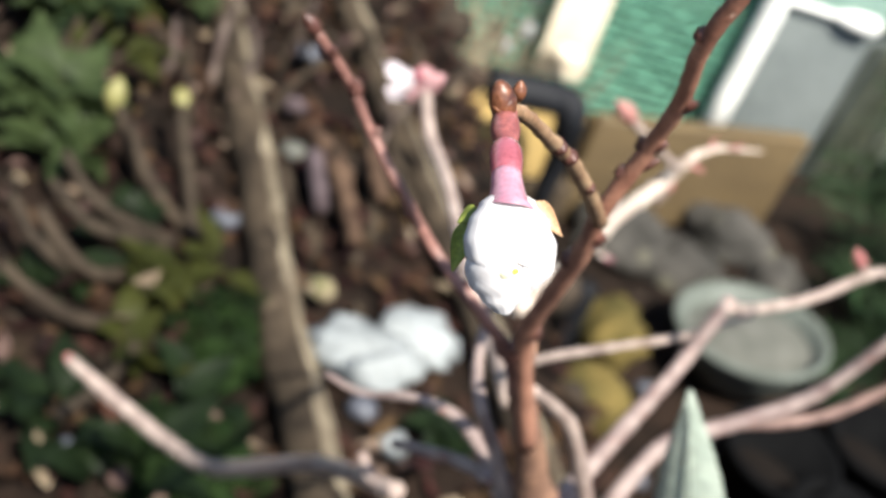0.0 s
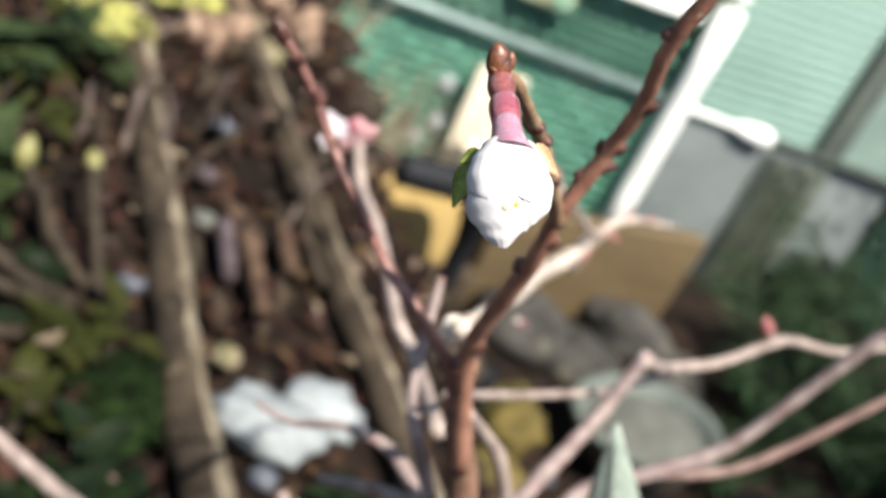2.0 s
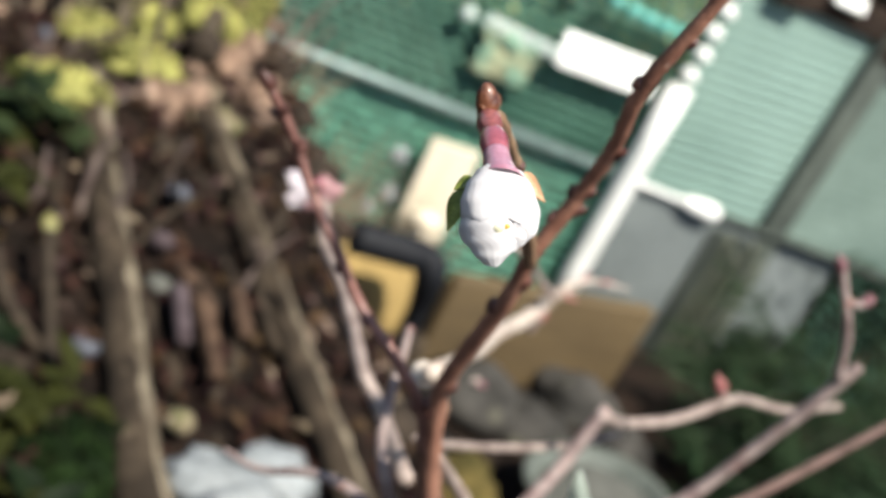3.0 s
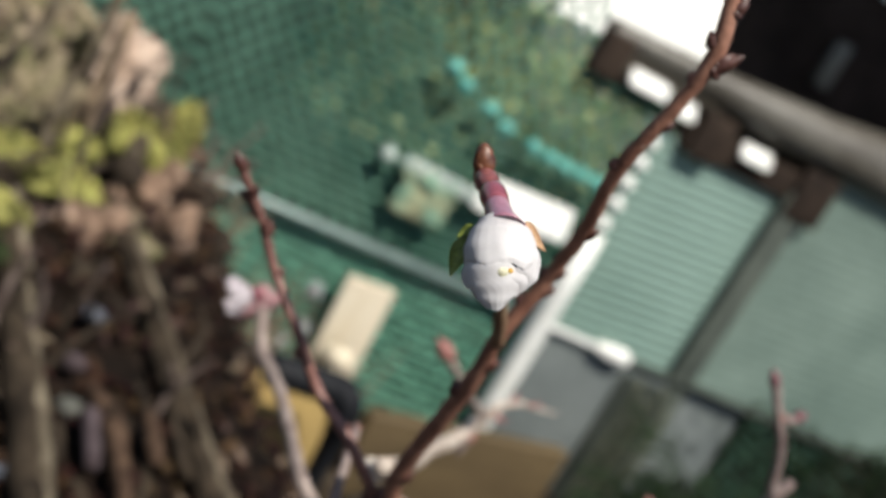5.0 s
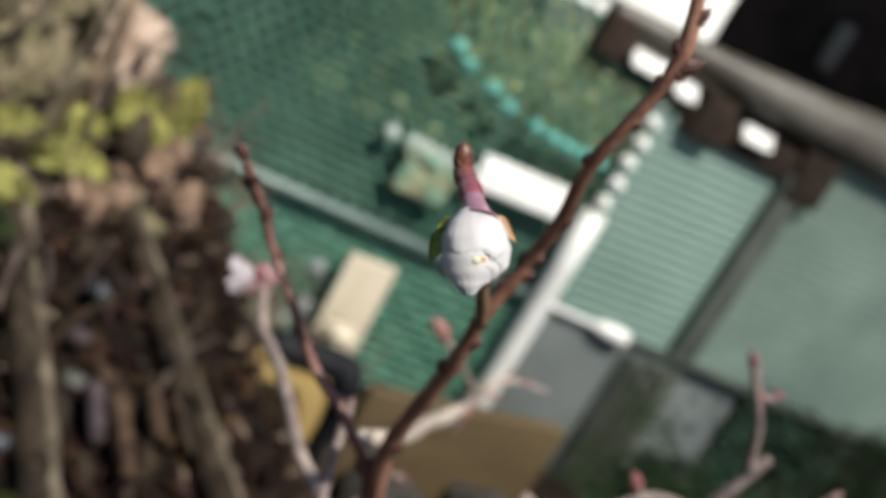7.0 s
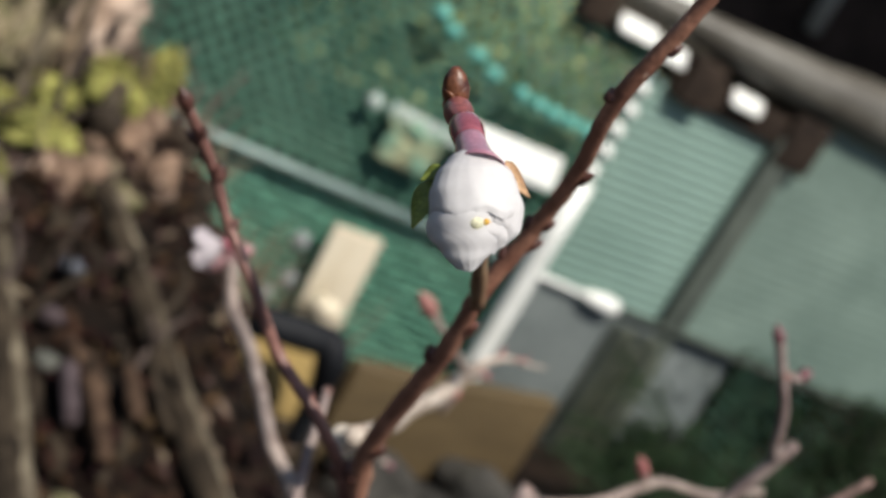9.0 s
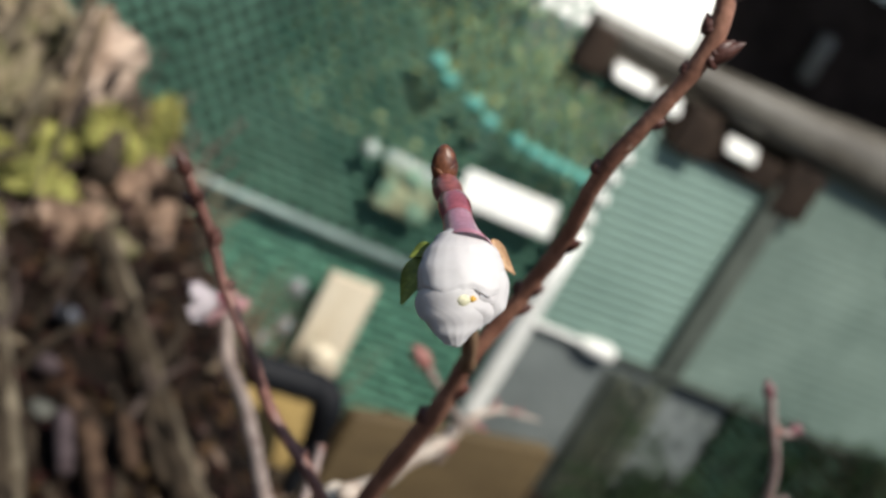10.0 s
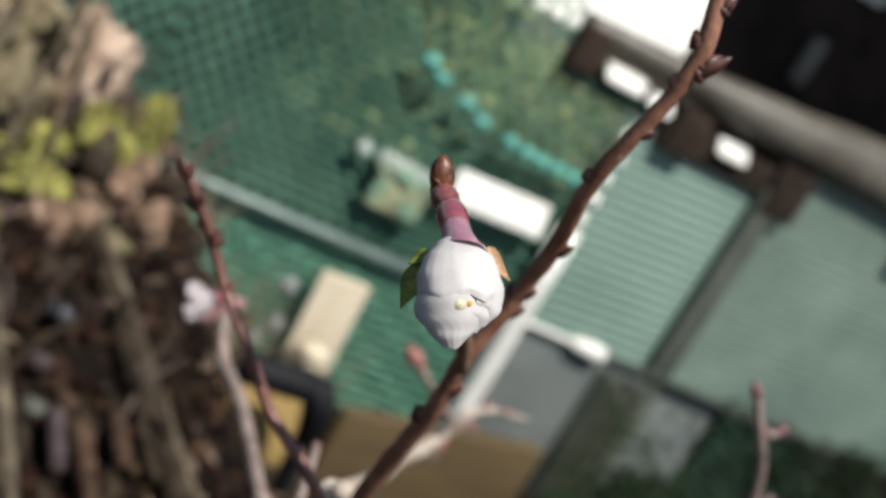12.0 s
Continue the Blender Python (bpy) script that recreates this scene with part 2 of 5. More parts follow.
M_LILAC = mat("lilac_grey_wood", (0.115, 0.088, 0.092), (0.050, 0.036, 0.038), 0.8, 40, bump=0.5, detail=250, spec=0.12)
M_TANSTICK = mat("tan_stick", (0.118, 0.074, 0.048), (0.042, 0.025, 0.017), 0.8, 40, bump=0.5, detail=250, spec=0.12)
M_GRIT = mat("pale_grit", (0.120, 0.120, 0.102), (0.068, 0.070, 0.058), 0.9, 26, bump=0.6, detail=200)
# bed leaves, darkened to carry the shade that lies on the bed
M_LEAFD = mat("shaded_dark_leaf", (0.01217, 0.02311, 0.007909), (0.006084, 0.01217, 0.004867), 0.5, 40, detail=300, random_tint=0.35, translucent=0.25, spec=0.12)
M_LEAFM = mat("mid_green_leaf", (0.051, 0.0748, 0.0289), (0.0238, 0.03825, 0.0136), 0.5, 40, detail=300, random_tint=0.35, translucent=0.25, spec=0.12)
M_LEAFY = mat("yellow_green_leaf", (0.04788, 0.05292, 0.0126), (0.0252, 0.03024, 0.007056), 0.5, 40, detail=300, random_tint=0.3, translucent=0.3, spec=0.12)
M_SHOOT = mat("pale_shoot", (0.36, 0.33, 0.12), (0.20, 0.19, 0.07), 0.5, 60, detail=300, translucent=0.2)
M_DRYSTEM = mat("dead_stem", (0.145, 0.112, 0.096), (0.060, 0.043, 0.037), 0.8, 40, bump=0.5, detail=300, spec=0.12)
M_STALK = mat("grey_stalk", (0.056, 0.042, 0.029), (0.024, 0.018, 0.013), 0.8, 40, bump=0.5, detail=300, spec=0.12)
M_OLDSTALK = mat("old_stalk", (0.052, 0.040, 0.028), (0.020, 0.015, 0.011), 0.8, 60, bump=0.6, detail=300, spec=0.12)
M_GREYLEAF = mat("grey_green_leaf", (0.36, 0.41, 0.345), (0.26, 0.31, 0.26), 0.55, 120, bump=0.3, detail=700, translucent=0.2)
M_HEDGE = mat("hedge_leaf", (0.64, 0.62, 0.30), (0.17, 0.25, 0.09), 0.5, 20, detail=120, random_tint=0.65, translucent=0.35, spec=0.4)
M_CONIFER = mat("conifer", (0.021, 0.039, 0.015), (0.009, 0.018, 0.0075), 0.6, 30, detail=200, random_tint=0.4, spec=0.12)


# ---- building helpers ----
def finish(bm, name, material, smooth=True):
    me = bpy.data.meshes.new(name)
    bmesh.ops.recalc_face_normals(bm, faces=bm.faces)
    bm.to_mesh(me)
    bm.free()
    for m in material if isinstance(material, (list, tuple)) else [material]:
        me.materials.append(m)
    for p in me.polygons:
        p.use_smooth = smooth
    return me


def thing(name, at, label, category, group="", kind=""):
    ob = new(name)
    ob.empty_display_size = 0.02
    ob.location = at
    bpy.context.view_layer.update()
    return tagged(ob, label, category, group, kind)


def part(name, bm, material, parent, label="", smooth=True):
    """A bmesh in world coordinates as one mesh under a thing or a part."""
    ob = new(name, finish(bm, name, material, smooth))
    ob.parent = parent
    if parent.parent is None:
        ob.matrix_parent_inverse = Matrix.Translation(-parent.location)
    if label:
        tagged(ob, label)
    return ob


def solo(name, bm, material, label, category, group="", kind="", smooth=True):
    return tagged(new(name, finish(bm, name, material, smooth)), label, category, group, kind)


def spline(pts, per=6):
    """Catmull-Rom through rows of numbers."""
    p = [np.array(q, float) for q in pts]
    p = [2 * p[0] - p[1]] + p + [2 * p[-1] - p[-2]]
    out = []
    for i in range(1, len(p) - 2):
        for k in range(per):
            t = k / per
            a, b, c, d = p[i - 1:i + 3]
            out.append(0.5 * (2 * b + (c - a) * t + (2 * a - 5 * b + 4 * c - d) * t * t + (3 * b - a - 3 * c + d) * t ** 3))
    out.append(p[-2])
    return out


def tube(bm, pts, sides=12, per=6, rough=0.06, cap=True):
    """A swept limb; pts are rows (x, y, z, radius)."""
    path = spline(pts, per) if per > 1 else [np.array(q, float) for q in pts]
    rings = []
    ref = None
    for i, q in enumerate(path):
        a, b = path[max(i - 1, 0)], path[min(i + 1, len(path) - 1)]
        d = Vector(b[:3] - a[:3]).normalized()
        if ref is None:
            ref = d.orthogonal().normalized()
        ref = (ref - d * ref.dot(d)).normalized()
        s = d.cross(ref)
        c, r = Vector(q[:3]), abs(q[3])
        ring = []
        for k in range(sides):
            w = 2 * math.pi * k / sides
            v = ref * math.cos(w) + s * math.sin(w)
            rr = r * (1 + rough * 2 * noise.noise((c + v * r) * (0.35 / max(r, 1e-4))))
            ring.append(bm.verts.new(c + v * rr))
        rings.append(ring)
    for a, b in zip(rings, rings[1:]):
        for k in range(sides):
            bm.faces.new((a[k], a[(k + 1) % sides], b[(k + 1) % sides], b[k]))
    if cap:
        bm.faces.new(rings[0][::-1])
        bm.faces.new(rings[-1])
    return bm


def ellipsoid(bm, centre, axis, length, radius, point=1.0, seg=12, rings=9, lumps=0.0):
    """A bud form: pointed at its end if point < 1."""
    ax = Vector(axis).normalized()
    u = ax.orthogonal().normalized()
    v = ax.cross(u)
    c = Vector(centre)
    prev = None
    for i in range(rings + 1):
        s = i / rings
        r = radius * math.sin(math.pi * min(max(s, 0.02), 0.98)) ** (0.75 if s < 0.5 else 0.75 / point)
        ring = []
        for k in range(seg):
            w = 2 * math.pi * k / seg
            p = c + ax * (s - 0.5) * length + (u * math.cos(w) + v * math.sin(w)) * r
            if lumps:
                p += (p - c) * lumps * noise.noise(p * (1.2 / radius))
            ring.append(bm.verts.new(p))
        if prev:
            for k in range(seg):
                bm.faces.new((prev[k], prev[(k + 1) % seg], ring[(k + 1) % seg], ring[k]))
        else:
            bm.faces.new(ring[::-1])
        prev = ring
    bm.faces.new(prev)
    return bm


def box(bm, m, sx, sy, sz, bevel=0.004):
    r = bmesh.ops.create_cube(bm, size=1.0, matrix=m @ Matrix.Diagonal((sx, sy, sz, 1)))
    es = list({e for v in r["verts"] for e in v.link_edges})
    if bevel:
        bmesh.ops.bevel(bm, geom=es, offset=bevel, segments=2, affect="EDGES", profile=0.7)
    return bm


def rock(bm, centre, size, seed, sub=3, rough=0.35, sharp=1.6):
    r = bmesh.ops.create_icosphere(bm, subdivisions=sub, radius=1.0)
    off = Vector((seed * 3.7, seed * 1.3, seed * 7.1))
    for v in r["verts"]:
        d = v.co.normalized()
        k = 1 + rough * noise.noise(d * sharp + off) + rough * 0.35 * noise.noise(d * sharp * 3 + off)
        k -= rough * 0.5 * max(0.0, 0.16 - abs(noise.noise(d * sharp * 1.3 + off * 2))) / 0.16
        v.co = Vector(centre) + Vector((d.x * size[0], d.y * size[1], d.z * size[2])) * k
    return bm


def blade(bm, base, tip, side, width, curl=0.0, seg=8, fold=0.25, shape=0.8, tooth=0.0):
    """A leaf from base to tip with a mid rib; curl lifts or drops its middle."""
    b, t = Vector(base), Vector(tip)
    d = t - b
    s = Vector(side)
    s = (s - d * (s.dot(d) / d.length_squared)).normalized()
    up = d.normalized().cross(s)
    rows = []
    for i in range(seg + 1):
        u = i / seg
        w = width * 0.5 * (math.sin(math.pi * min(u ** shape, 0.995)) + 0.03)
        w *= 1 + tooth * (1 if i % 2 else -1)
        c = b + d * u + up * curl * math.sin(math.pi * u)
        rows.append([bm.verts.new(c - s * w + up * w * fold), bm.verts.new(c), bm.verts.new(c + s * w + up * w * fold)])
    for a, c in zip(rows, rows[1:]):
        bm.faces.new((a[0], a[1], c[1], c[0]))
        bm.faces.new((a[1], a[2], c[2], c[1]))
    return bm


def thicken_bm(bm, t):
    """Gives a leaf's faces two sides with a thin edge."""
    bmesh.ops.recalc_face_normals(bm, faces=bm.faces)
    bmesh.ops.solidify(bm, geom=bm.faces[:], thickness=t)
    return bm


def thicken(ob, t):
    m = ob.modifiers.new("thickness", "SOLIDIFY")
    m.thickness = t
    m.offset = 0
    return ob


# ---- the ground: a planted terrace, a rockery step and the low yard in one sheet ----
def smooth(a, b, v):
    t = min(max((v - a) / (b - a), 0), 1)
    return t * t * (3 - 2 * t)


def ground_z(x, y):
    edge = x + 0.526 * (y - 1.25) - 0.005
    bed = 1 - smooth(-0.03, 0.06, edge)
    bed *= 1 - smooth(2.3, 2.7, y)
    near = 1 - smooth(0.85, 1.02, y + 0.25 * x)
    top = max(bed, near)
    mid = (1 - smooth(2.05, 2.5, y - 0.35 * x)) * (1 - smooth(1.3, 1.8, x))
    z = 0.40 * mid + (0.72 - 0.40 * mid) * top
    return z + 0.012 * noise.noise((x * 9, y * 9, 0)) * (1 if abs(x) < 4 else 0) + 0.006 * noise.noise((x * 30, y * 30, 3))


def build_ground():
    bm = bmesh.new()
    xs = [-60, -20, -8, -4, -2.5] + [-1.8 + 0.03 * i for i in range(121)] + [2.5, 4, 8, 20, 60]
    ys = [-60, -20, -6, -2] + [-0.6 + 0.03 * i for i in range(115)] + [3.4, 4.2, 6, 12, 30, 80]
    grid = [[bm.verts.new((x, y, ground_z(x, y))) for x in xs] for y in ys]
    for a, b in zip(grid, grid[1:]):
        for i in range(len(xs) - 1):
            bm.faces.new((a[i], a[i + 1], b[i + 1], b[i]))
    return solo("ground", bm, M_SOIL, "brown garden soil in terraces with leaf mould, darkened for the bed's shade", "ground", kind="structure")


build_ground()

# ---- the fence ----
FA = radians(22)
FDIR, FNOR = Vector((math.cos(FA), math.sin(FA), 0)), Vector((-math.sin(FA), math.cos(FA), 0))
F0 = Vector((0, 3.1, 0))


def on_fence(s, z, off=0.0):
    return F0 + FDIR * s + FNOR * off + Vector((0, 0, z))


def fence_pose(s, z, off=0.0):
    return Matrix.Translation(on_fence(s, z, off)) @ Matrix.Rotation(FA, 4, "Z")


def rod(bm, a, b, r, sides=14):
    return tube(bm, [(*a, r), (*(Vector(a).lerp(Vector(b), 0.5)), r), (*b, r)], sides, 2, 0.0)


fence = thing("net_fence", on_fence(0.3, 0), "garden fence with a galvanised rail and white post", "fence")
part("rail", rod(bmesh.new(), on_fence(-2.6, 0.485), on_fence(0.335, 0.482), 0.0145), M_RAIL, fence, "grey galvanised tube rail")
part("rail_end", rod(bmesh.new(), on_fence(0.34, 0.484, -0.018), on_fence(0.56, 0.481, -0.018), 0.0085), M_WHITE, fence, "thin white rail end")
part("rail_cap", tube(bmesh.new(), [(*on_fence(0.520, 0.482, -0.018), 0.010), (*on_fence(0.542, 0.4815, -0.018), 0.021), (*on_fence(0.580, 0.480, -0.018), 0.0255), (*on_fence(0.622, 0.479, -0.018), 0.0265), (*on_fence(0.638, 0.4785, -0.018), 0.019)], 16, 4, 0.0), M_WHITE, fence, "white plastic end cap")
part("post", rod(bmesh.new(), on_fence(0.332, 0.0, -0.03), on_fence(0.332, 0.775, -0.03), 0.033, 20), M_WHITE, fence, "white painted post")
for k in range(5):
    part("insulator", ellipsoid(bmesh.new(), on_fence(0.335 + 0.004 * (k % 2), 0.81 + 0.062 * k, -0.03), (0, 0, 1), 0.05, 0.023, seg=14), M_WHITE, fence, "white glazed insulator")
part("post_core", rod(bmesh.new(), on_fence(0.337, 0.77, -0.03), on_fence(0.337, 1.12, -0.03), 0.006, 8), M_RAIL, fence)

# green wind screen behind the rail; its upper hem drops towards the post
def hem(s):
    return 0.905 + 0.10 * (1 - smooth(-0.22, -0.02, s)) if s > -0.22 else 1.005 + 0.30 * (1 - smooth(-0.50, -0.22, s))



def screen_panel(s0, s1, z0, top, wide=0, tall=0, dz=0.00675, step=0.010):
    """Knitted net: rows of staggered openings; the single layer above has wider ones."""
    bm = bmesh.new()
    nc = int((s1 - s0) / step)
    cols = []
    for i in range(nc + 1):
        s = s0 + (s1 - s0) * i / nc
        a, b = z0(s), top(s)
        n = max(int((2.2 - 0.0) / dz), 1)
        cols.append([bm.verts.new(on_fence(s, dz * k, 0.022 + (0.005, 0.003, -0.004, -0.002)[k % 4] + 0.004 * noise.noise((s * 2, dz * k * 2, 5)))) if a <= dz * k <= b else None for k in range(n)])
    for i, (a, b) in enumerate(zip(cols, cols[1:])):
        for k in range(len(a) - 1):
            q = (a[k], b[k], b[k + 1], a[k + 1])
            if None in q:
                continue
            r = k // 4
            if k % 4 >= 2 - tall and ((i + 5 * r) % 16 < 15 if wide == 2 else (i + 2 * (r % 2)) % 4 < 2 + wide):
                continue
            bm.faces.new(q)
    return bm


wind_screen = thing("wind_screen", on_fence(-1.3, 0, 0.045), "dark green knitted wind net hung behind the fence", "wind net")
for s0, s1 in ((-3.0, -1.9), (-1.9, -0.8), (-0.8, 0.36)):
    part("net_panel", screen_panel(s0, s1, lambda s: 0.49, hem, 0, 0, 0.0073, 0.0120), M_SHEET, wind_screen)
    # the lower strip's stronger light is put into a paler green
    part("lower_net", screen_panel(s0, s1, lambda s: 0.0, lambda s: 0.50, 2, -1, 0.0080), M_SHEETP, wind_screen, "lower strip of the net, brighter light put into its colour")
part("upper_net", screen_panel(-1.6, 0.36, hem, lambda s: 1.75 - 0.60 * smooth(-0.05, 0.14, s), 1, 1, 0.0088, 0.013), M_SHEET, wind_screen, "single layer of green net")
part("hem_cord", tube(bmesh.new(), [(*on_fence(-3.0 + 0.16 * k, hem(-3.0 + 0.16 * k), 0.022), 0.004) for k in range(22)], 6, 2, 0.0), M_SHEET, wind_screen, "rolled upper hem")
rag = bmesh.new()
for i in range(13):
    for j in range(10):
        u, v = i / 12 - 0.5, j / 9 - 0.5
        rag.verts.new(on_fence(-0.135 + 0.15 * u + 0.02 * noise.noise((v * 4, 1, 0)), 0.665 + 0.13 * v + 0.02 * noise.noise((u * 4, 2, 0)), -0.02 + 0.02 * noise.noise((u * 5, v * 5, 7))))
rag.verts.ensure_lookup_table()
for i in range(12):
    for j in range(9):
        rag.faces.new([rag.verts[k] for k in (i * 10 + j, i * 10 + 10 + j, i * 10 + 11 + j, i * 10 + j + 1)])
solo("rag", thicken_bm(rag, 0.003), M_RAG, "faded tan and green cloth rag hung on the fence", "cloth")

# ribbed grey-green panels beside the white post
panel_wall = thing("ribbed_panel_wall", on_fence(0.9, 0, 0.12), "grey-green ribbed plastic panels in a dark frame", "panel wall")


def ribbed(s0, s1, z0, z1, pitch=0.0235, amp=0.007):
    bm = bmesh.new()
    nz, ns = int((z1 - z0) / pitch * 6), 30
    cols = []
    for i in range(ns + 1):
        s = s0 + (s1 - s0) * i / ns
        cols.append([bm.verts.new(on_fence(s, z0 + (z1 - z0) * k / nz, 0.03 + amp * math.sin((z0 + (z1 - z0) * k / nz - 0.07 * s) / pitch * 2 * math.pi))) for k in range(nz + 1)])
    for a, b in zip(cols, cols[1:]):
        for k in range(nz):
            bm.faces.new((a[k], b[k], b[k + 1], a[k + 1]))
    return bm


part("panel", ribbed(0.36, 0.82, 0.47, 1.10, 0.031, 0.0023), M_PANEL, panel_wall)
# the second panel's darker colour includes the shade that falls on it
part("panel", ribbed(0.87, 1.9, 0.47, 1.19, 0.031, 0.0009), M_PANELD, panel_wall, "second ribbed panel, darker with shade put into its colour")
part("base_wall", box(bmesh.new(), fence_pose(0.60, 0.218, 0.022), 0.46, 0.05, 0.498), M_CONC, panel_wall, "grey concrete base")
part("base_wall", box(bmesh.new(), fence_pose(0.985, 0.2325, 0.04), 0.23, 0.05, 0.465), M_CONC, panel_wall, "grey concrete base")
part("frame_post", box(bmesh.new(), fence_pose(0.840, 0.55, 0.02), 0.075, 0.05, 1.12), M_DPOST, panel_wall, "dark green frame post")
part("frame_post", box(bmesh.new(), fence_pose(0.745, 0.215, 0.0), 0.17, 0.04, 0.45), M_DPOSTD, panel_wall, "dark mossy base post")
part("frame_rail", box(bmesh.new(), fence_pose(1.30, 0.4755, 0.002), 1.30, 0.036, 0.014), M_DPOSTD, panel_wall, "dark frame rail")

# an open green net hung under the second panel: flat strands in rows, tied by short cross threads
def front_net(s0, s1, z0, z1, slope, seed, pitch=0.036, band=0.0050):
    bm = bmesh.new()
    rr = random.Random(seed)
    n = int((s1 - s0) / 0.02)
    reach = slope * (s1 - s0)
    for k in range(int((z1 - z0 + abs(reach)) / pitch)):
        base = z0 - max(reach, 0) + k * pitch
        low, high = [], []
        for i in range(n + 1):
            s = s0 + (s1 - s0) * i / n
            z = base + slope * (s - s0) + 0.003 * noise.noise((s * 3, k * 0.3, seed))
            ok = z0 <= z <= z1
            off = -0.012 + 0.006 * noise.noise((s * 2, z * 2, seed))
            low.append(bm.verts.new(on_fence(s, z, off)) if ok else None)
            high.append(bm.verts.new(on_fence(s, z + band, off + 0.003)) if ok else None)
        for i in range(n):
            q = (low[i], low[i + 1], high[i + 1], high[i])
            if None not in q:
                bm.faces.new(q)
                if (i + k) % 2 == 0:
                    a, b = high[i].co, high[i + 1].co
                    up = Vector((0, 0, pitch - band))
                    c, d = a.lerp(b, 0.46), a.lerp(b, 0.54)
                    bm.faces.new([bm.verts.new(p) for p in (c, d, d + up, c + up)])
    return bm


for s0, s1, z0, z1, slope in ((1.11, 1.95, 0.03, 0.465, -0.35),):
    net = part("front_net", front_net(s0, s1, z0, z1, slope, int(s0 * 10)), M_OPENNET, panel_wall, "open green net under the panel")
    tagged(net, kind="stuff")

# the beam over the panels and the dark shed behind
beam = thing("roof_beam", on_fence(0.9, 1.2, 0.0), "grey-brown round timber beam, bright gaps below it made as white plates", "beam")
part("fascia", box(bmesh.new(), fence_pose(0.68, 1.122, 0.03), 0.50, 0.04, 0.085), M_BRACKET, beam, "dark brown fascia board")
part("beam_log", tube(bmesh.new(), [(*on_fence(0.10, 1.262, 0.05), 0.030), (*on_fence(0.40, 1.264, 0.04), 0.043), (*on_fence(0.75, 1.266, 0.04), 0.070), (*on_fence(1.3, 1.285, 0.06), 0.10), (*on_fence(2.4, 1.30, 0.06), 0.12)], 24, 8, 0.03), M_BEAM, beam, "grey-brown round beam")
part("soffit", box(bmesh.new(), fence_pose(0.52, 1.17, 0.16), 0.74, 0.03, 0.14), M_SOFFIT, beam, "dark olive timber soffit")
# bright gaps under the beam, made as white plates tilted to the sun
for s, z, w in ((0.262, 1.184, 0.12), (0.385, 1.170, 0.07), (0.648, 1.149, 0.10)):
    part("plate", box(bmesh.new(), fence_pose(s, z, 0.0) @ Matrix.Rotation(radians(-38), 4, "X"), w, 0.012, 0.050, 0.006), M_WHITE, beam, "white plate standing in for a bright gap")
for s, w, z, h in ((0.13, 0.09, 1.205, 0.12), (0.50, 0.10, 1.135, 0.13), (0.87, 0.12, 1.115, 0.15), (1.35, 0.05, 1.14, 0.12)):
    part("bracket", box(bmesh.new(), fence_pose(s, z, 0.015), w, 0.05, h, 0.008), M_BRACKET, beam, "dark brown timber bracket")
shed = thing("shed", on_fence(1.6, 0, 1.2), "dark timber shed behind the panels", "shed")
part("wall", box(bmesh.new(), fence_pose(2.36, 1.3, 0.9), 3.0, 0.06, 2.6), M_DARK, shed)
part("roof", box(bmesh.new(), fence_pose(2.36, 2.64, 0.7), 3.2, 1.4, 0.05), M_DARK, shed)
part("batten", box(bmesh.new(), fence_pose(1.235, 1.47, 0.84), 0.06, 0.03, 0.17), M_BEAM, shed, "grey weathered batten")
# a bright gap of sky, made as a plate on the shed wall
part("plate", box(bmesh.new(), fence_pose(1.315, 1.775, 0.85), 0.11, 0.02, 0.07), M_WHITE, shed, "small white plate standing in for a gap of sky")

# made-up outhouse: its sunlit white roof replaces the bright sky patch
outhouse = thing("outhouse", on_fence(1.8, 0, 3.4), "made-up grey outhouse whose white roof stands in for bright sky", "outhouse")
part("wall", box(bmesh.new(), fence_pose(2.05, 0.53, 3.0), 2.0, 0.12, 1.06, 0.01), M_CONC, outhouse)
part("roof", box(bmesh.new(), fence_pose(1.85, 1.50, 3.55) @ Matrix.Rotation(radians(38), 4, "X"), 2.5, 1.50, 0.04, 0.008), M_WHITE, outhouse, "white sloping sheet in place of bright sky")
canes = thing("garden_cane", on_fence(0.72, 0.0, -0.05), "olive canes leaning against the dark post", "cane")
for k, (s, w) in enumerate(((0.69, 0.006), (0.735, 0.008), (0.775, 0.006), (0.82, 0.007))):
    part("cane", tube(bmesh.new(), [(*on_fence(s, 0.0, -0.06), w), (*on_fence(s + 0.012, 0.22, -0.045), w), (*on_fence(s + 0.02, 0.44 - 0.04 * (k % 2), -0.03), w * 0.8)], 8, 5, 0.1), M_CANE, canes)

# white lath and turquoise line on the fence
lath = thing("white_lath", on_fence(0.02, 0.75, -0.05), "white wooden lath tied to the fence", "lath")
part("lath", box(bmesh.new(), fence_pose(-0.083, 0.728, -0.014) @ Matrix.Rotation(radians(3), 4, "Y"), 0.29, 0.014, 0.034), M_LATH, lath)
part("plate", box(bmesh.new(), fence_pose(0.126, 0.749, -0.014) @ Matrix.Rotation(radians(-2.5), 4, "Y") @ Matrix.Rotation(radians(-18), 4, "X"), 0.28, 0.014, 0.094, 0.0065), M_WHITE, lath, "white plastic plate")
part("knob", ellipsoid(bmesh.new(), on_fence(-0.272, 0.732, -0.014), FDIR, 0.046, 0.023), M_LATH, lath)
line = thing("turquoise_line", on_fence(0.0, 0.95, -0.03), "turquoise plastic clips on a line along the fence", "clip line")
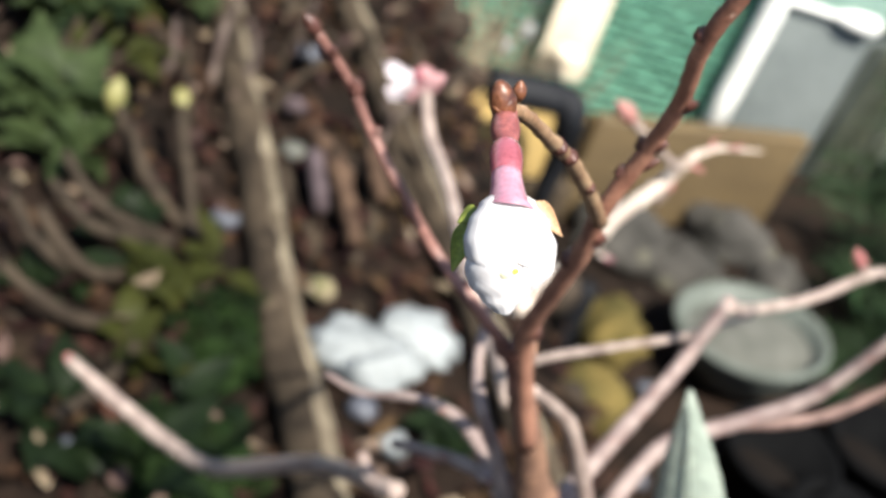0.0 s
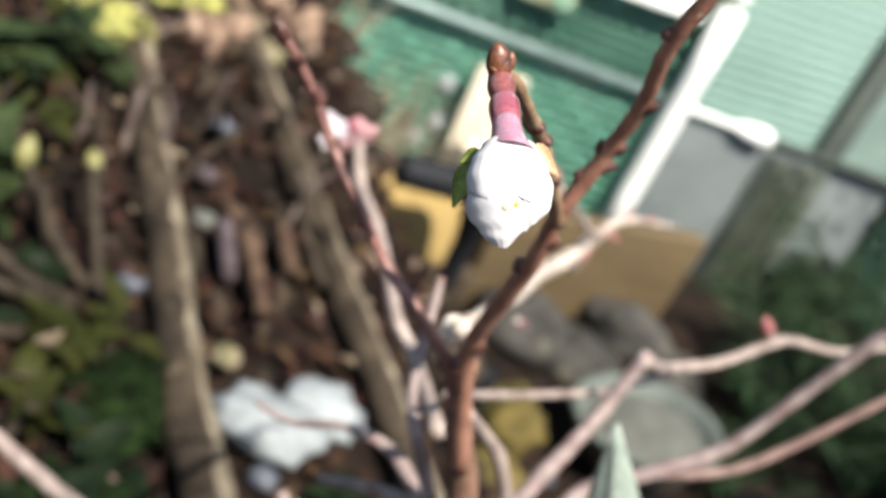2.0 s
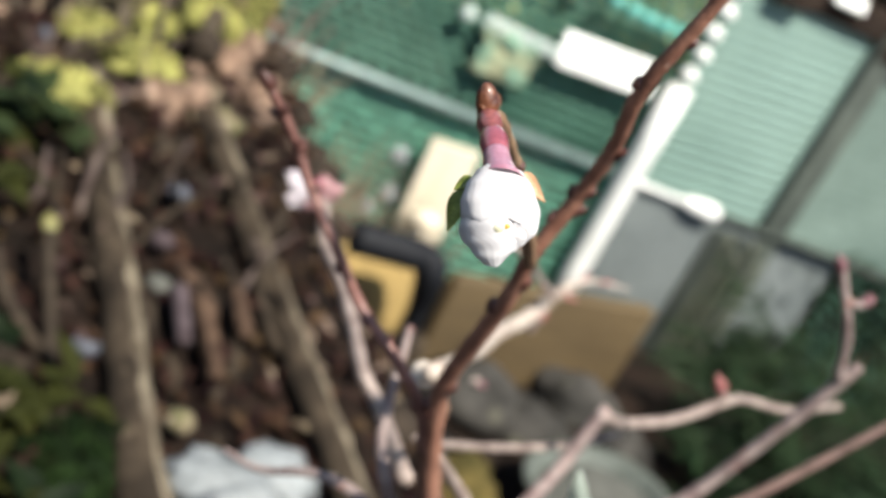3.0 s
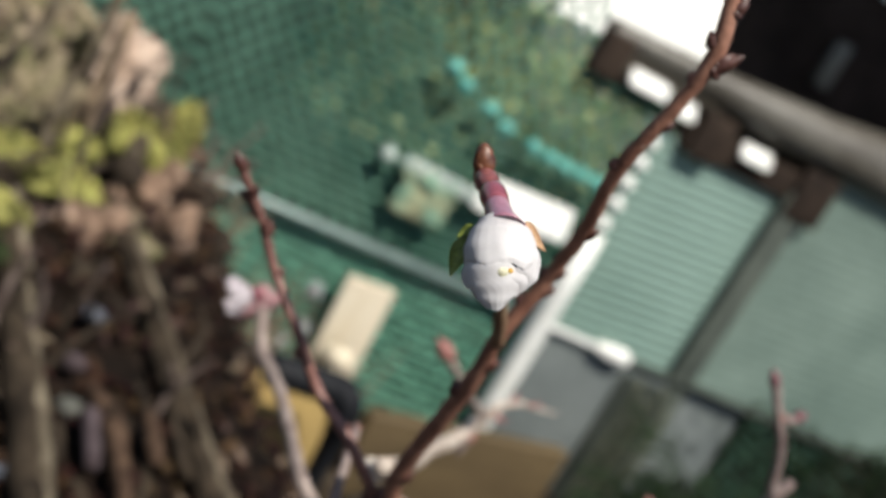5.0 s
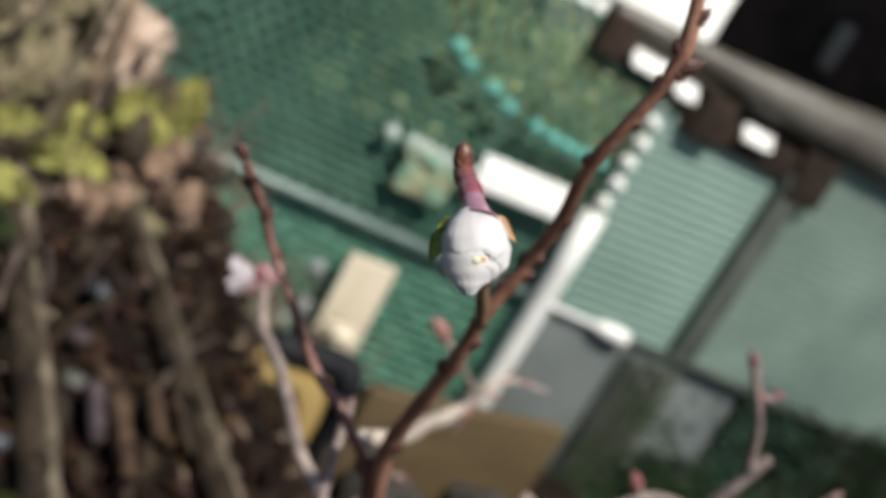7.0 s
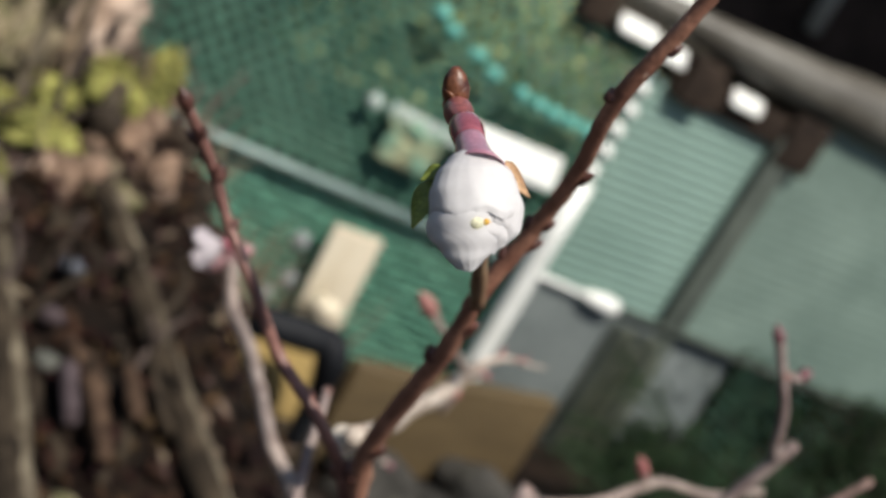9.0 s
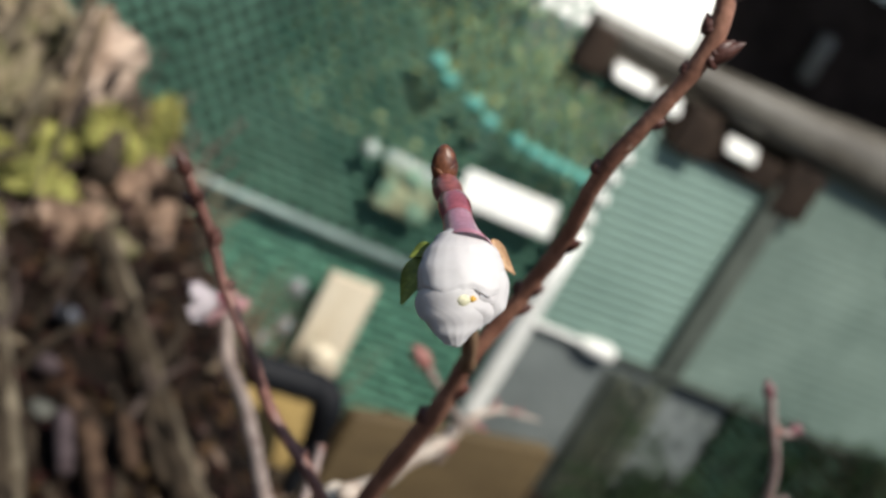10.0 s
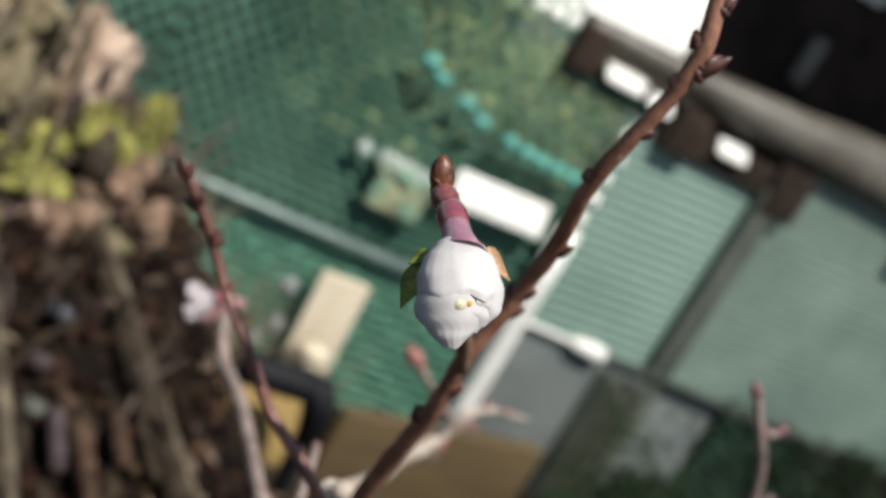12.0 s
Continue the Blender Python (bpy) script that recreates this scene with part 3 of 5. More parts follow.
for s, z in ((-0.232, 1.003), (-0.186, 0.976), (-0.099, 0.949), (-0.039, 0.924), (0.056, 0.910), (0.110, 0.904), (0.158, 0.899), (0.210, 0.899), (0.260, 0.898)):
    part("clip", ellipsoid(bmesh.new(), on_fence(s, z, -0.03), FDIR + Vector((0, 0, -0.25)), 0.054, 0.022), M_TURQ, line)

# the hedge behind the fence
bm = bmesh.new()
rnd = random.Random(4)
for i in range(4600):
    s, off = rnd.uniform(-0.45, 0.62), rnd.uniform(0.35, 0.8)
    z = rnd.uniform(0.62, 1.36 - 0.17 * smooth(0.0, 0.25, s) + 0.10 * noise.noise((s * 6, 0, 0)))
    if z > 1.08 and rnd.random() < 0.55:
        continue
    c = on_fence(s, z, off)
    d = Vector((rnd.gauss(0, 1), rnd.gauss(0, 1), rnd.gauss(0, 1))).normalized() * rnd.uniform(0.025, 0.05)
    blade(bm, c, c + d, (rnd.gauss(0, 1), rnd.gauss(0, 1), rnd.gauss(0, 1)), 0.024, 0.0, 2)
solo("hedge", bm, M_HEDGE, "yellow-green leafy hedge behind the fence", "hedge", kind="stuff")

# dark conifer bushes under the second panel
for n, (s, off, high) in enumerate(((1.18, 0.08, 0.50), (1.40, 0.05, 0.48), (1.64, 0.0, 0.50), (1.88, -0.05, 0.56), (0.98, -0.09, 0.19))):
    rnd = random.Random(14 + n)
    at = on_fence(s, 0.0, off)
    bush = thing("conifer_bush", at, "dark green conifer bush under the ribbed panel", "bush", "conifer bushes")
    part("trunk", tube(bmesh.new(), [(*at, 0.012), (*(at + Vector((0.01, 0, 0.4 * high))), 0.009), (*(at + Vector((0, 0, 0.8 * high))), 0.004)], 8, 4), M_TRUNK, bush)
    bm = bmesh.new()
    for i in range(1500 if high > 0.3 else 700):
        c = at + FDIR * rnd.gauss(0, 0.075) + FNOR * rnd.gauss(0, 0.05) + Vector((0, 0, rnd.uniform(0.02, high)))
        d = Vector((rnd.gauss(0, 1), rnd.gauss(0, 0.6), rnd.gauss(0.5, 0.6))).normalized() * rnd.uniform(0.03, 0.06)
        blade(bm, c, c + d, (rnd.gauss(0, 1), rnd.gauss(0, 1), rnd.gauss(0, 1)), 0.011, 0.0, 2)
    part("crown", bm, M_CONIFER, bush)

# ---- the terrace: board, pipe, rocks, pot ----
def board_between(a, b, z0, z1, thick):
    a, b = Vector(a), Vector(b)
    d = b - a
    m = Matrix.Translation(((a.x + b.x) / 2, (a.y + b.y) / 2, (z0 + z1) / 2)) @ Matrix.Rotation(math.atan2(d.y, d.x), 4, "Z")
    return box(bmesh.new(), m, d.length, thick, z1 - z0, 0.005)


solo("timber_board", board_between((0.02, 1.845, 0), (0.375, 2.13, 0), 0.385, 0.60, 0.03), M_OCHRE, "ochre timber board standing on edge, shade put into its brown", "board")
solo("timber_sleeper", board_between((-0.26, 1.70, 0), (0.02, 1.845, 0), 0.38, 0.474, 0.075), M_LOG, "dark weathered timber under the yellow block", "timber")
solo("sunlit_block", board_between((-0.20, 1.733, 0), (0.00, 1.835, 0), 0.474, 0.605, 0.05), M_YELLOW, "yellow wooden block for the sunlit end beside a black pipe", "block")
bm = tube(bmesh.new(), [(-0.1400, 1.6200, 0.6770, 0.0255), (-0.0651, 1.6600, 0.6770, 0.0255), (-0.0370, 1.6780, 0.6750, 0.0255), (-0.0230, 1.6800, 0.6680, 0.0255), (-0.0150, 1.6800, 0.6530, 0.025), (-0.0115, 1.6850, 0.6300, 0.023), (-0.0090, 1.6930, 0.6050, 0.020), (-0.0070, 1.7000, 0.5700, 0.018), (-0.0060, 1.7050, 0.4900, 0.016)], 18, 6, 0.0)
solo("bent_pipe", bm, M_BLACK, "black plastic pipe bent down beside the board", "pipe")
bm = tube(bmesh.new(), [(0.1085, 1.4850, 0.385, 0.017), (0.1080, 1.4850, 0.450, 0.0175), (0.1070, 1.4860, 0.520, 0.017), (0.1070, 1.4860, 0.526, 0.012)], 16, 5, 0.02)
solo("pipe_stub", bm, M_BLACK, "short black upright pipe standing among the rocks", "pipe")
bm = box(bmesh.new(), fence_pose(-0.150, 0.265, -0.05) @ Matrix.Rotation(radians(-2), 4, "Y"), 0.134, 0.022, 0.29)
solo("pale_board", bm, M_CREAM, "short pale wooden board leaning at the fence", "board")

for i, (c, sz, mm, lab) in enumerate((
        ((0.1409, 1.8245, 0.4200), (0.085, 0.075, 0.065), M_ROCK, "rough grey rock below the board"),
        ((0.2530, 1.8320, 0.4100), (0.080, 0.060, 0.055), M_ROCK, "rough grey rock below the board"),
        ((0.3248, 2.0015, 0.4200), (0.090, 0.070, 0.050), M_ROCK, "rough grey rock below the board"),
        ((0.4255, 1.9570, 0.4000), (0.060, 0.055, 0.050), M_ROCK, "rough grey rock below the board"),
        ((0.1692, 1.5157, 0.4500), (0.055, 0.055, 0.05), M_OCHREROCK, "rounded rock with ochre moss"),
        ((0.1675, 1.3462, 0.4500), (0.06, 0.05, 0.05), M_OCHREROCK, "rounded rock with ochre moss"))):
    solo("rock", rock(bmesh.new(), c, sz, i + 2), mm, lab, "rock", "rockery rocks")

# ---- the planted bed ----
def log(pts, label, r, seed):
    owner = thing("edging_log", pts[2], label, "log", "edging logs")
    rad = [r * (1 + 0.14 * noise.noise((seed, k, 0))) for k in range(len(pts))]
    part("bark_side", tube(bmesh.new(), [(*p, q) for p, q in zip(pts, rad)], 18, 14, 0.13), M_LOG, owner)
    # the sunlit upper right flank is put in as a paler strip
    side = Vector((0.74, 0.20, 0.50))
    part("lit_edge", tube(bmesh.new(), [(*(Vector(p) + side * q * 0.58), q * (0.67 + 0.10 * noise.noise((seed, k, 5)))) for k, (p, q) in enumerate(zip(pts, rad))], 10, 14, 0.16), M_LOGP, owner, "paler strip for the log's sunlit flank")
    return owner


log([(0.05, 0.50, 0.745), (-0.0570, 0.7020, 0.7450), (-0.1665, 0.8720, 0.7450), (-0.2670, 1.0480, 0.7400), (-0.4600, 1.3700, 0.7400), (-0.568, 1.546, 0.74)], "weathered grey-brown edging log lying on the soil", 0.0205, 1)
log([(0.155, 0.74, 0.74), (0.0385, 0.9360, 0.7400), (-0.1250, 1.1825, 0.7400), (-0.4350, 1.6575, 0.7400), (-0.496, 1.758, 0.735)], "weathered edging log with its sunlit flank in paler colour", 0.0175, 2)

bm = bmesh.new()
rnd = random.Random(7)
for i in range(5200):
    y = rnd.uniform(0.35, 2.35)
    x = rnd.uniform(-1.3, 0.25)
    if x + 0.526 * (y - 1.25) > 0.03 and y > 0.95:
        continue
    z = ground_z(x, y) + rnd.uniform(0.0, 0.02)
    a = rnd.uniform(0, 2 * math.pi)
    d = Vector((math.cos(a), math.sin(a), rnd.uniform(-0.3, 0.7))) * rnd.uniform(0.012, 0.032)
    blade(bm, (x, y, z), Vector((x, y, z)) + d, (-math.sin(a), math.cos(a), rnd.uniform(-0.6, 0.6)), rnd.uniform(0.008, 0.02), rnd.uniform(-0.006, 0.008), 4, rnd.uniform(-0.3, 0.6))
solo("leaf_litter", bm, M_LITTER, "brown dead leaves lying on the soil", "leaf litter", kind="stuff")

rocks = (((-0.7105, 2.2000, 0.7924), (0.085, 0.09, 0.085), M_ROCKP, "pinkish weathered rock with moss at its foot"),)
for i, (c, sz, mm, lab) in enumerate(rocks):
    solo("rock", rock(bmesh.new(), c, sz, i + 11, 4, 0.55, 1.9), mm, lab, "rock")

# ---- the cherry shrub ----
BASE = Vector((0.045, 0.40, 0.73))
shrub = thing("cherry_shrub", BASE, "leafless cherry shrub with a white half-open blossom", "shrub")


def limb(name, pts, material, label="", sides=12, rough=0.09):
    return part(name, tube(bmesh.new(), pts, sides, 7, rough), material, shrub, label)


limb("stem", [(*BASE, 0.009), (0.047, 0.365, 0.95, 0.0085), (0.0420, 0.3150, 1.1700, 0.0062), (0.0374, 0.3080, 1.1972, 0.0052), (0.0289, 0.3000, 1.2211, 0.0042), (0.0201, 0.2920, 1.2424, 0.0034), (0.0168, 0.2840, 1.2600, 0.0027)], M_TRUNK, "brown main stem", 16)
MAIN = [(0.0296, 0.2980, 1.2194, 0.00264), (0.0180, 0.2815, 1.2562, 0.00235), (0.0150, 0.2720, 1.2740, 0.00222), (0.0170, 0.2530, 1.3078, 0.00200), (0.0165, 0.2456, 1.3229, 0.00180), (0.0185, 0.2426, 1.3390, 0.00168), (0.0194, 0.2345, 1.3538, 0.00150), (0.0180, 0.2245, 1.3692, 0.00150),
        (0.0206, 0.2190, 1.3856, 0.00138), (0.0213, 0.2165, 1.3962, 0.00160), (0.0180, 0.2150, 1.4080, 0.00132), (0.0155, 0.2140, 1.4190, 0.00123), (0.0145, 0.2135, 1.4330, 0.00106)]
main_branch = limb("main_branch", MAIN, M_BARK, "red-brown smooth branch", 16)


def along(pts, u):
    p = spline(pts, 10)
    k = u * (len(p) - 1)
    i = min(int(k), len(p) - 2)
    return p[i] + (p[i + 1] - p[i]) * (k - i), Vector((p[i + 1] - p[i])[:3]).normalized()


def side_bud(pts, u, way, length, radius, material=M_NODE, label="", lean=0.8, bite=0.3):
    """A scaly bud or short spur that sits on a limb and leans towards its tip."""
    q, d = along(pts, u)
    w = Vector(way)
    w = (w - d * w.dot(d)).normalized()
    ax = (w + d * lean).normalized()
    c = Vector(q[:3]) + w * q[3] * 0.6 + ax * length * (0.5 - bite)
    bm = ellipsoid(bmesh.new(), c, ax, length, radius, 0.7, 10, 8, 0.12)
    ring = ellipsoid(bm, Vector(q[:3]) + w * q[3] * 0.7, ax, radius * 1.6, radius * 1.15, 1.0, 10, 6, 0.15)
    return part("bud", ring, material, shrub, label)


RIGHT, LEFT = Vector((0.87, 0.0, -0.2)), Vector((-0.87, -0.1, 0.3))
for u, way, ln, r in ((0.10, LEFT, 0.006, 0.0026), (0.16, RIGHT, 0.004, 0.0018), (0.24, LEFT, 0.0045, 0.0018), (0.285, RIGHT, 0.0045, 0.0014), (0.385, LEFT, 0.0030, 0.0013), (0.405, RIGHT, 0.0050, 0.0012), (0.425, LEFT, 0.0034, 0.0013), (0.435, RIGHT, 0.0034, 0.0012),
                      (0.50, RIGHT, 0.0046, 0.0011), (0.585, LEFT, 0.0028, 0.0013), (0.64, RIGHT, 0.0030, 0.0010), (0.70, LEFT, 0.0026, 0.0010), (0.728, RIGHT, 0.0085, 0.0016), (0.738, RIGHT, 0.0050, 0.0015), (0.76, LEFT, 0.0036, 0.0013), (0.80, RIGHT, 0.005, 0.0013), (0.87, LEFT, 0.006, 0.0014)):
    side_bud(MAIN, u, way, ln, r, lean=1.5)
FT = [(0.0170, 0.2430, 1.3225, 0.0016), (0.0126, 0.2300, 1.3336, 0.0013), (0.0074, 0.2150, 1.3456, 0.00125), (0.0026, 0.1990, 1.3559, 0.0011), (-0.0010, 0.1890, 1.3624, 0.0010), (-0.0030, 0.1845, 1.3646, 0.0007)]
limb("flowering_twig", FT, M_TWIG, "tan twig that carries the blossom", rough=0.14)
for u, way, ln, r in ((0.46, RIGHT, 0.0030, 0.0013), (0.50, LEFT, 0.0042, 0.0013), (0.53, RIGHT, 0.0024, 0.0011), (0.26, RIGHT, 0.0026, 0.0010), (0.72, LEFT, 0.0022, 0.0009)):
    side_bud(FT, u, way, ln, r)
SIDE = [(0.0200, 0.2870, 1.2440, 0.0019), (0.0125, 0.2800, 1.2592, 0.00164), (0.0005, 0.2740, 1.2718, 0.00148), (-0.0128, 0.2780, 1.2779, 0.00142), (-0.0242, 0.2755, 1.2900, 0.00132), (-0.0353, 0.2775, 1.2990, 0.00126), (-0.0428, 0.2770, 1.3078, 0.00124), (-0.0480, 0.2740, 1.3140, 0.00126), (-0.0522, 0.2705, 1.3195, 0.00110)]
limb("side_twig", SIDE, M_SIDEBARK, "dusky red-brown twig")
side_tip, side_way = along(SIDE, 0.999)
side_end = Vector(side_tip[:3]) + side_way * 0.0022
part("bud", ellipsoid(bmesh.new(), side_end, side_way, 0.0075, 0.0017, 0.6, 12, 10, 0.12), M_NODE, shrub, "dark pointed end bud")
for u, way, ln, r in ((0.12, LEFT, 0.004, 0.0018), (0.28, RIGHT, 0.003, 0.0014), (0.45, LEFT, 0.003, 0.0013), (0.62, RIGHT, 0.003, 0.0012), (0.75, RIGHT, 0.0038, 0.0014), (0.80, LEFT, 0.003, 0.0012), (0.86, LEFT, 0.0060, 0.0013), (0.90, RIGHT, 0.0030, 0.0012), (0.74, RIGHT, 0.0034, 0.0016)):
    side_bud(SIDE, u, way, ln, r)
limb("pale_twig", [(0.0217, 0.3300, 1.2048, 0.0026), (0.0030, 0.3880, 1.1890, 0.0026), (-0.0074, 0.3990, 1.1915, 0.0025), (-0.0200, 0.4300, 1.1900, 0.0026), (-0.0335, 0.4580, 1.1900, 0.0027), (-0.0500, 0.4900, 1.1870, 0.0027), (-0.0605, 0.4990, 1.2030, 0.0028)], M_PALEBARK, "pale waxy twig")
limb("right_branch", [(0.0496, 0.3400, 1.1477, 0.004), (0.0566, 0.3700, 1.1500, 0.0036), (0.0694, 0.4100, 1.1593, 0.0032), (0.0795, 0.4400, 1.1684, 0.0030), (0.0861, 0.4550, 1.1977, 0.0028)], M_OLDBARK)
limb("right_branch", [(0.0856, 0.4520, 1.1946, 0.0024), (0.1002, 0.4800, 1.1825, 0.0023), (0.1271, 0.5200, 1.1761, 0.0023), (0.1489, 0.5450, 1.1851, 0.0023), (0.1581, 0.5500, 1.1894, 0.0021), (0.1808, 0.5600, 1.1904, 0.002), (0.2037, 0.5700, 1.2013, 0.0016)], M_PALEBARK)
limb("right_branch", [(0.0668, 0.3600, 1.1257, 0.00351), (0.0810, 0.4000, 1.1574, 0.00328), (0.1017, 0.4150, 1.1718, 0.00296), (0.1228, 0.4250, 1.1906, 0.00281), (0.1360, 0.4300, 1.2217, 0.00250), (0.1501, 0.4300, 1.2702, 0.00234), (0.1461, 0.4280, 1.2654, 0.00187), (0.1378, 0.4240, 1.2836, 0.00172), (0.1217, 0.4230, 1.3049, 0.00140)], M_OLDBARK)
limb("right_branch", [(0.1036, 0.4160, 1.1722, 0.00240), (0.1303, 0.4300, 1.1805, 0.00224), (0.1491, 0.4400, 1.1989, 0.00200), (0.1740, 0.4500, 1.2370, 0.00176), (0.1934, 0.4600, 1.2655, 0.00144)], M_BROWNTWIG)
limb("back_branch", [(0.0166, 0.3000, 1.2377, 0.00116), (0.0265, 0.3600, 1.2027, 0.00151), (0.0506, 0.4200, 1.1768, 0.00162), (0.0804, 0.4700, 1.1633, 0.00151), (0.1104, 0.5200, 1.1563, 0.00116)], M_PALEBARK)
BLEACHED = [(0.0116, 0.3000, 1.2580, 0.0024), (0.0300, 0.4700, 1.1860, 0.0032), (0.0390, 0.5400, 1.1650, 0.0036), (0.0500, 0.5950, 1.1500, 0.0040), (0.0590, 0.6080, 1.1640, 0.0034), (0.0640, 0.6120, 1.1735, 0.0022), (0.0740, 0.6260, 1.1758, 0.0016), (0.0880, 0.6500, 1.1700, 0.0011), (0.1010, 0.6700, 1.1660, 0.0006)]
limb("back_branch", BLEACHED, M_BLEACH, "pale grey branch bleached by sun", rough=0.16)
for u, way, ln, r in ((0.55, (0.5, 0, -0.8), 0.010, 0.0016), (0.70, (-0.4, 0, 0.9), 0.007, 0.0013), (0.80, (0.6, 0, 0.6), 0.009, 0.0010)):
    q, d = along(BLEACHED, u)
    tip = Vector(q[:3]) + (Vector(way) + d * 0.8).normalized() * ln
    limb("spur", [(*q[:3], r), (*(Vector(q[:3]).lerp(tip, 0.6)), r * 0.8), (*tip, r * 0.5)], M_PINKBUD, "reddish brown spur")
limb("low_branch", [(0.0018, 0.3600, 1.1217, 0.0035), (-0.0393, 0.4600, 1.0160, 0.0045), (-0.1031, 0.5400, 0.8967, 0.0052), (-0.1418, 0.5700, 0.8659, 0.005), (-0.1917, 0.5900, 0.8587, 0.0048), (-0.2306, 0.6000, 0.8625, 0.0038)], M_PALEBARK)
limb("thin_twig", [(0.0352, 0.3150, 1.1803, 0.003), (0.0145, 0.3250, 1.1928, 0.0022), (-0.0034, 0.3300, 1.1907, 0.0016), (-0.0206, 0.3350, 1.1786, 0.0012), (-0.0341, 0.3370, 1.1776, 0.0008)], M_OLDBARK)

# ---- the blossom ----
CAL, BUD = Vector((0.0019, 0.1662, 1.3638)), Vector((-0.0052, 0.1822, 1.3686))


def flower_frame(centre, axis, right, scale=1.0):
    ax = Vector(axis).normalized()
    r = Vector(right)
    r = (r - ax * r.dot(ax)).normalized()
    f = r.cross(ax)
    return Vector(centre), ax, r, (-f if f.y > 0 else f), scale


def between(rows, v):
    """A smooth value at v from rows (place, value)."""
    for (a, p), (b, q) in zip(rows, rows[1:]):
        if v <= b:
            return p + (q - p) * smooth(a, b, v)
    return rows[-1][1]


def petal(owner, fr, th0, half, length, swell, seed=0, tip=0.25, edge=0.0006, lobe=0.0, roll=0.0, side=0.0, twist=0.0, crease=1.0, tuck=0.0, nu=44, nv=30, material=None):
    """A cupped petal wrapped round the flower's axis. swell: rows (share of the length, radius); tip: how far its corners fall short;
    lobe: depth of the scallops in its rim; roll: how far the rim rolls out; side: a shift of its lower half along the flower's right."""
    org, ax, rt, ft, k = fr
    bm = bmesh.new()
    rows = []
    for j in range(nv + 1):
        s = j / nv
        wide = half * (0.42 + 0.58 * math.sin(min(s / 0.42, 1) * math.pi / 2))
        ring = []
        for i in range(nu + 1):
            u = 2 * i / nu - 1
            th = th0 + u * wide + twist * smooth(0.6, 0.85, s)
            cut = 1 - tip * abs(u) ** 2.6 - lobe * (0.5 + 0.5 * math.cos(u * 7.5 + seed)) - lobe * 0.7 * max(noise.noise((u * 3.1, seed, 9.0)), 0)
            r = between(swell, s) - 0.0003 * u * u
            r += crease * 0.0009 * noise.noise((u * 1.3 + seed, s * 1.7, seed * 1.9)) * min(1, 2.5 * s)
            r += crease * 0.00034 * noise.noise((u * 3.6 + seed, s * 4.5, seed)) * s ** 2
            r *= 1 - tuck * max(math.sin(th), 0) * smooth(0.5, 0.95, s)
            r += crease * (0.00010 * noise.noise((u * 9, s * 1.6, seed)) + 0.00006 * noise.noise((u * 21, s * 2.2, seed + 3))) * min(1, 4 * s)
            r += roll * s ** 9 * (0.7 + 0.6 * noise.noise((u * 4, seed, 4.0)))
            z = length * s * (1 - (1 - cut) * s ** 1.6) + edge * s ** 3 * (noise.noise((u * 2.6, seed, 1.0)) + 0.5 * noise.noise((u * 8, seed, 2.0)))
            p = org + (ax * z + (rt * math.cos(th) + ft * math.sin(th)) * r + rt * side * s * s) * k
            ring.append(bm.verts.new(p))
        rows.append(ring)
    for a, b in zip(rows, rows[1:]):
        for i in range(nu):
            bm.faces.new((a[i], a[i + 1], b[i + 1], b[i]))
    ob = thicken(part("petal", bm, material or M_PETAL, owner), 0.00018 * k)
    sub = ob.modifiers.new("round", "SUBSURF")
    sub.levels = sub.render_levels = 1
    return ob


FR = flower_frame(CAL, (0.470, -0.470, -0.745), (0.87, 0.125, 0.478))
AX = FR[1]
blossom = part("blossom", ellipsoid(bmesh.new(), CAL + AX * 0.0010, AX, 0.003, 0.0017), M_CALYX, shrub, "half-open white cherry blossom with pink calyx")
# the upper petal, the one rolled in beside it, the long lower one and the two folded inside
petal(blossom, FR, radians(101), radians(84), 0.0091, ((0, 0.0020), (0.14, 0.0036), (0.36, 0.0048), (0.66, 0.0053), (0.88, 0.0053), (1, 0.0049)), 8, 0.14, 0.0006, 0.10, crease=0.6)
petal(blossom, FR, radians(12), radians(52), 0.0113, ((0, 0.0016), (0.14, 0.0034), (0.36, 0.0046), (0.60, 0.0054), (0.84, 0.0049), (1, 0.0034)), 2, 0.12, 0.0008, 0.06, -0.0005, crease=0.7)
petal(blossom, FR, radians(158), radians(84), 0.0141, ((0, 0.0011), (0.16, 0.0029), (0.34, 0.0042), (0.50, 0.0048), (0.62, 0.0052), (0.76, 0.0048), (0.90, 0.0037), (1, 0.0019)), 4.4, 0.17, 0.0002, 0.0, 0.0, -0.0005, radians(-56), crease=0.10, tuck=0.26)
petal(blossom, FR, radians(262), radians(70), 0.0126, ((0, 0.0011), (0.16, 0.0028), (0.34, 0.0043), (0.60, 0.0049), (0.80, 0.0041), (1, 0.0016)), 6, 0.20, 0.0003, 0.02, crease=0.6)
petal(blossom, FR, radians(46), radians(60), 0.0121, ((0, 0.0010), (0.16, 0.0026), (0.36, 0.0039), (0.60, 0.0045), (0.84, 0.0040), (1, 0.0022)), 5, 0.18, 0.0004, 0.02, crease=0.4)
glimpse = CAL + AX * 0.0091 + FR[3] * 0.0041 + FR[2] * 0.0011
part("inner_petal", ellipsoid(bmesh.new(), glimpse - FR[3] * 0.0003 - FR[2] * 0.0011, FR[2], 0.0026, 0.0010, seg=14, rings=9), M_STYLE, blossom, "pale yellow-green inner petal")
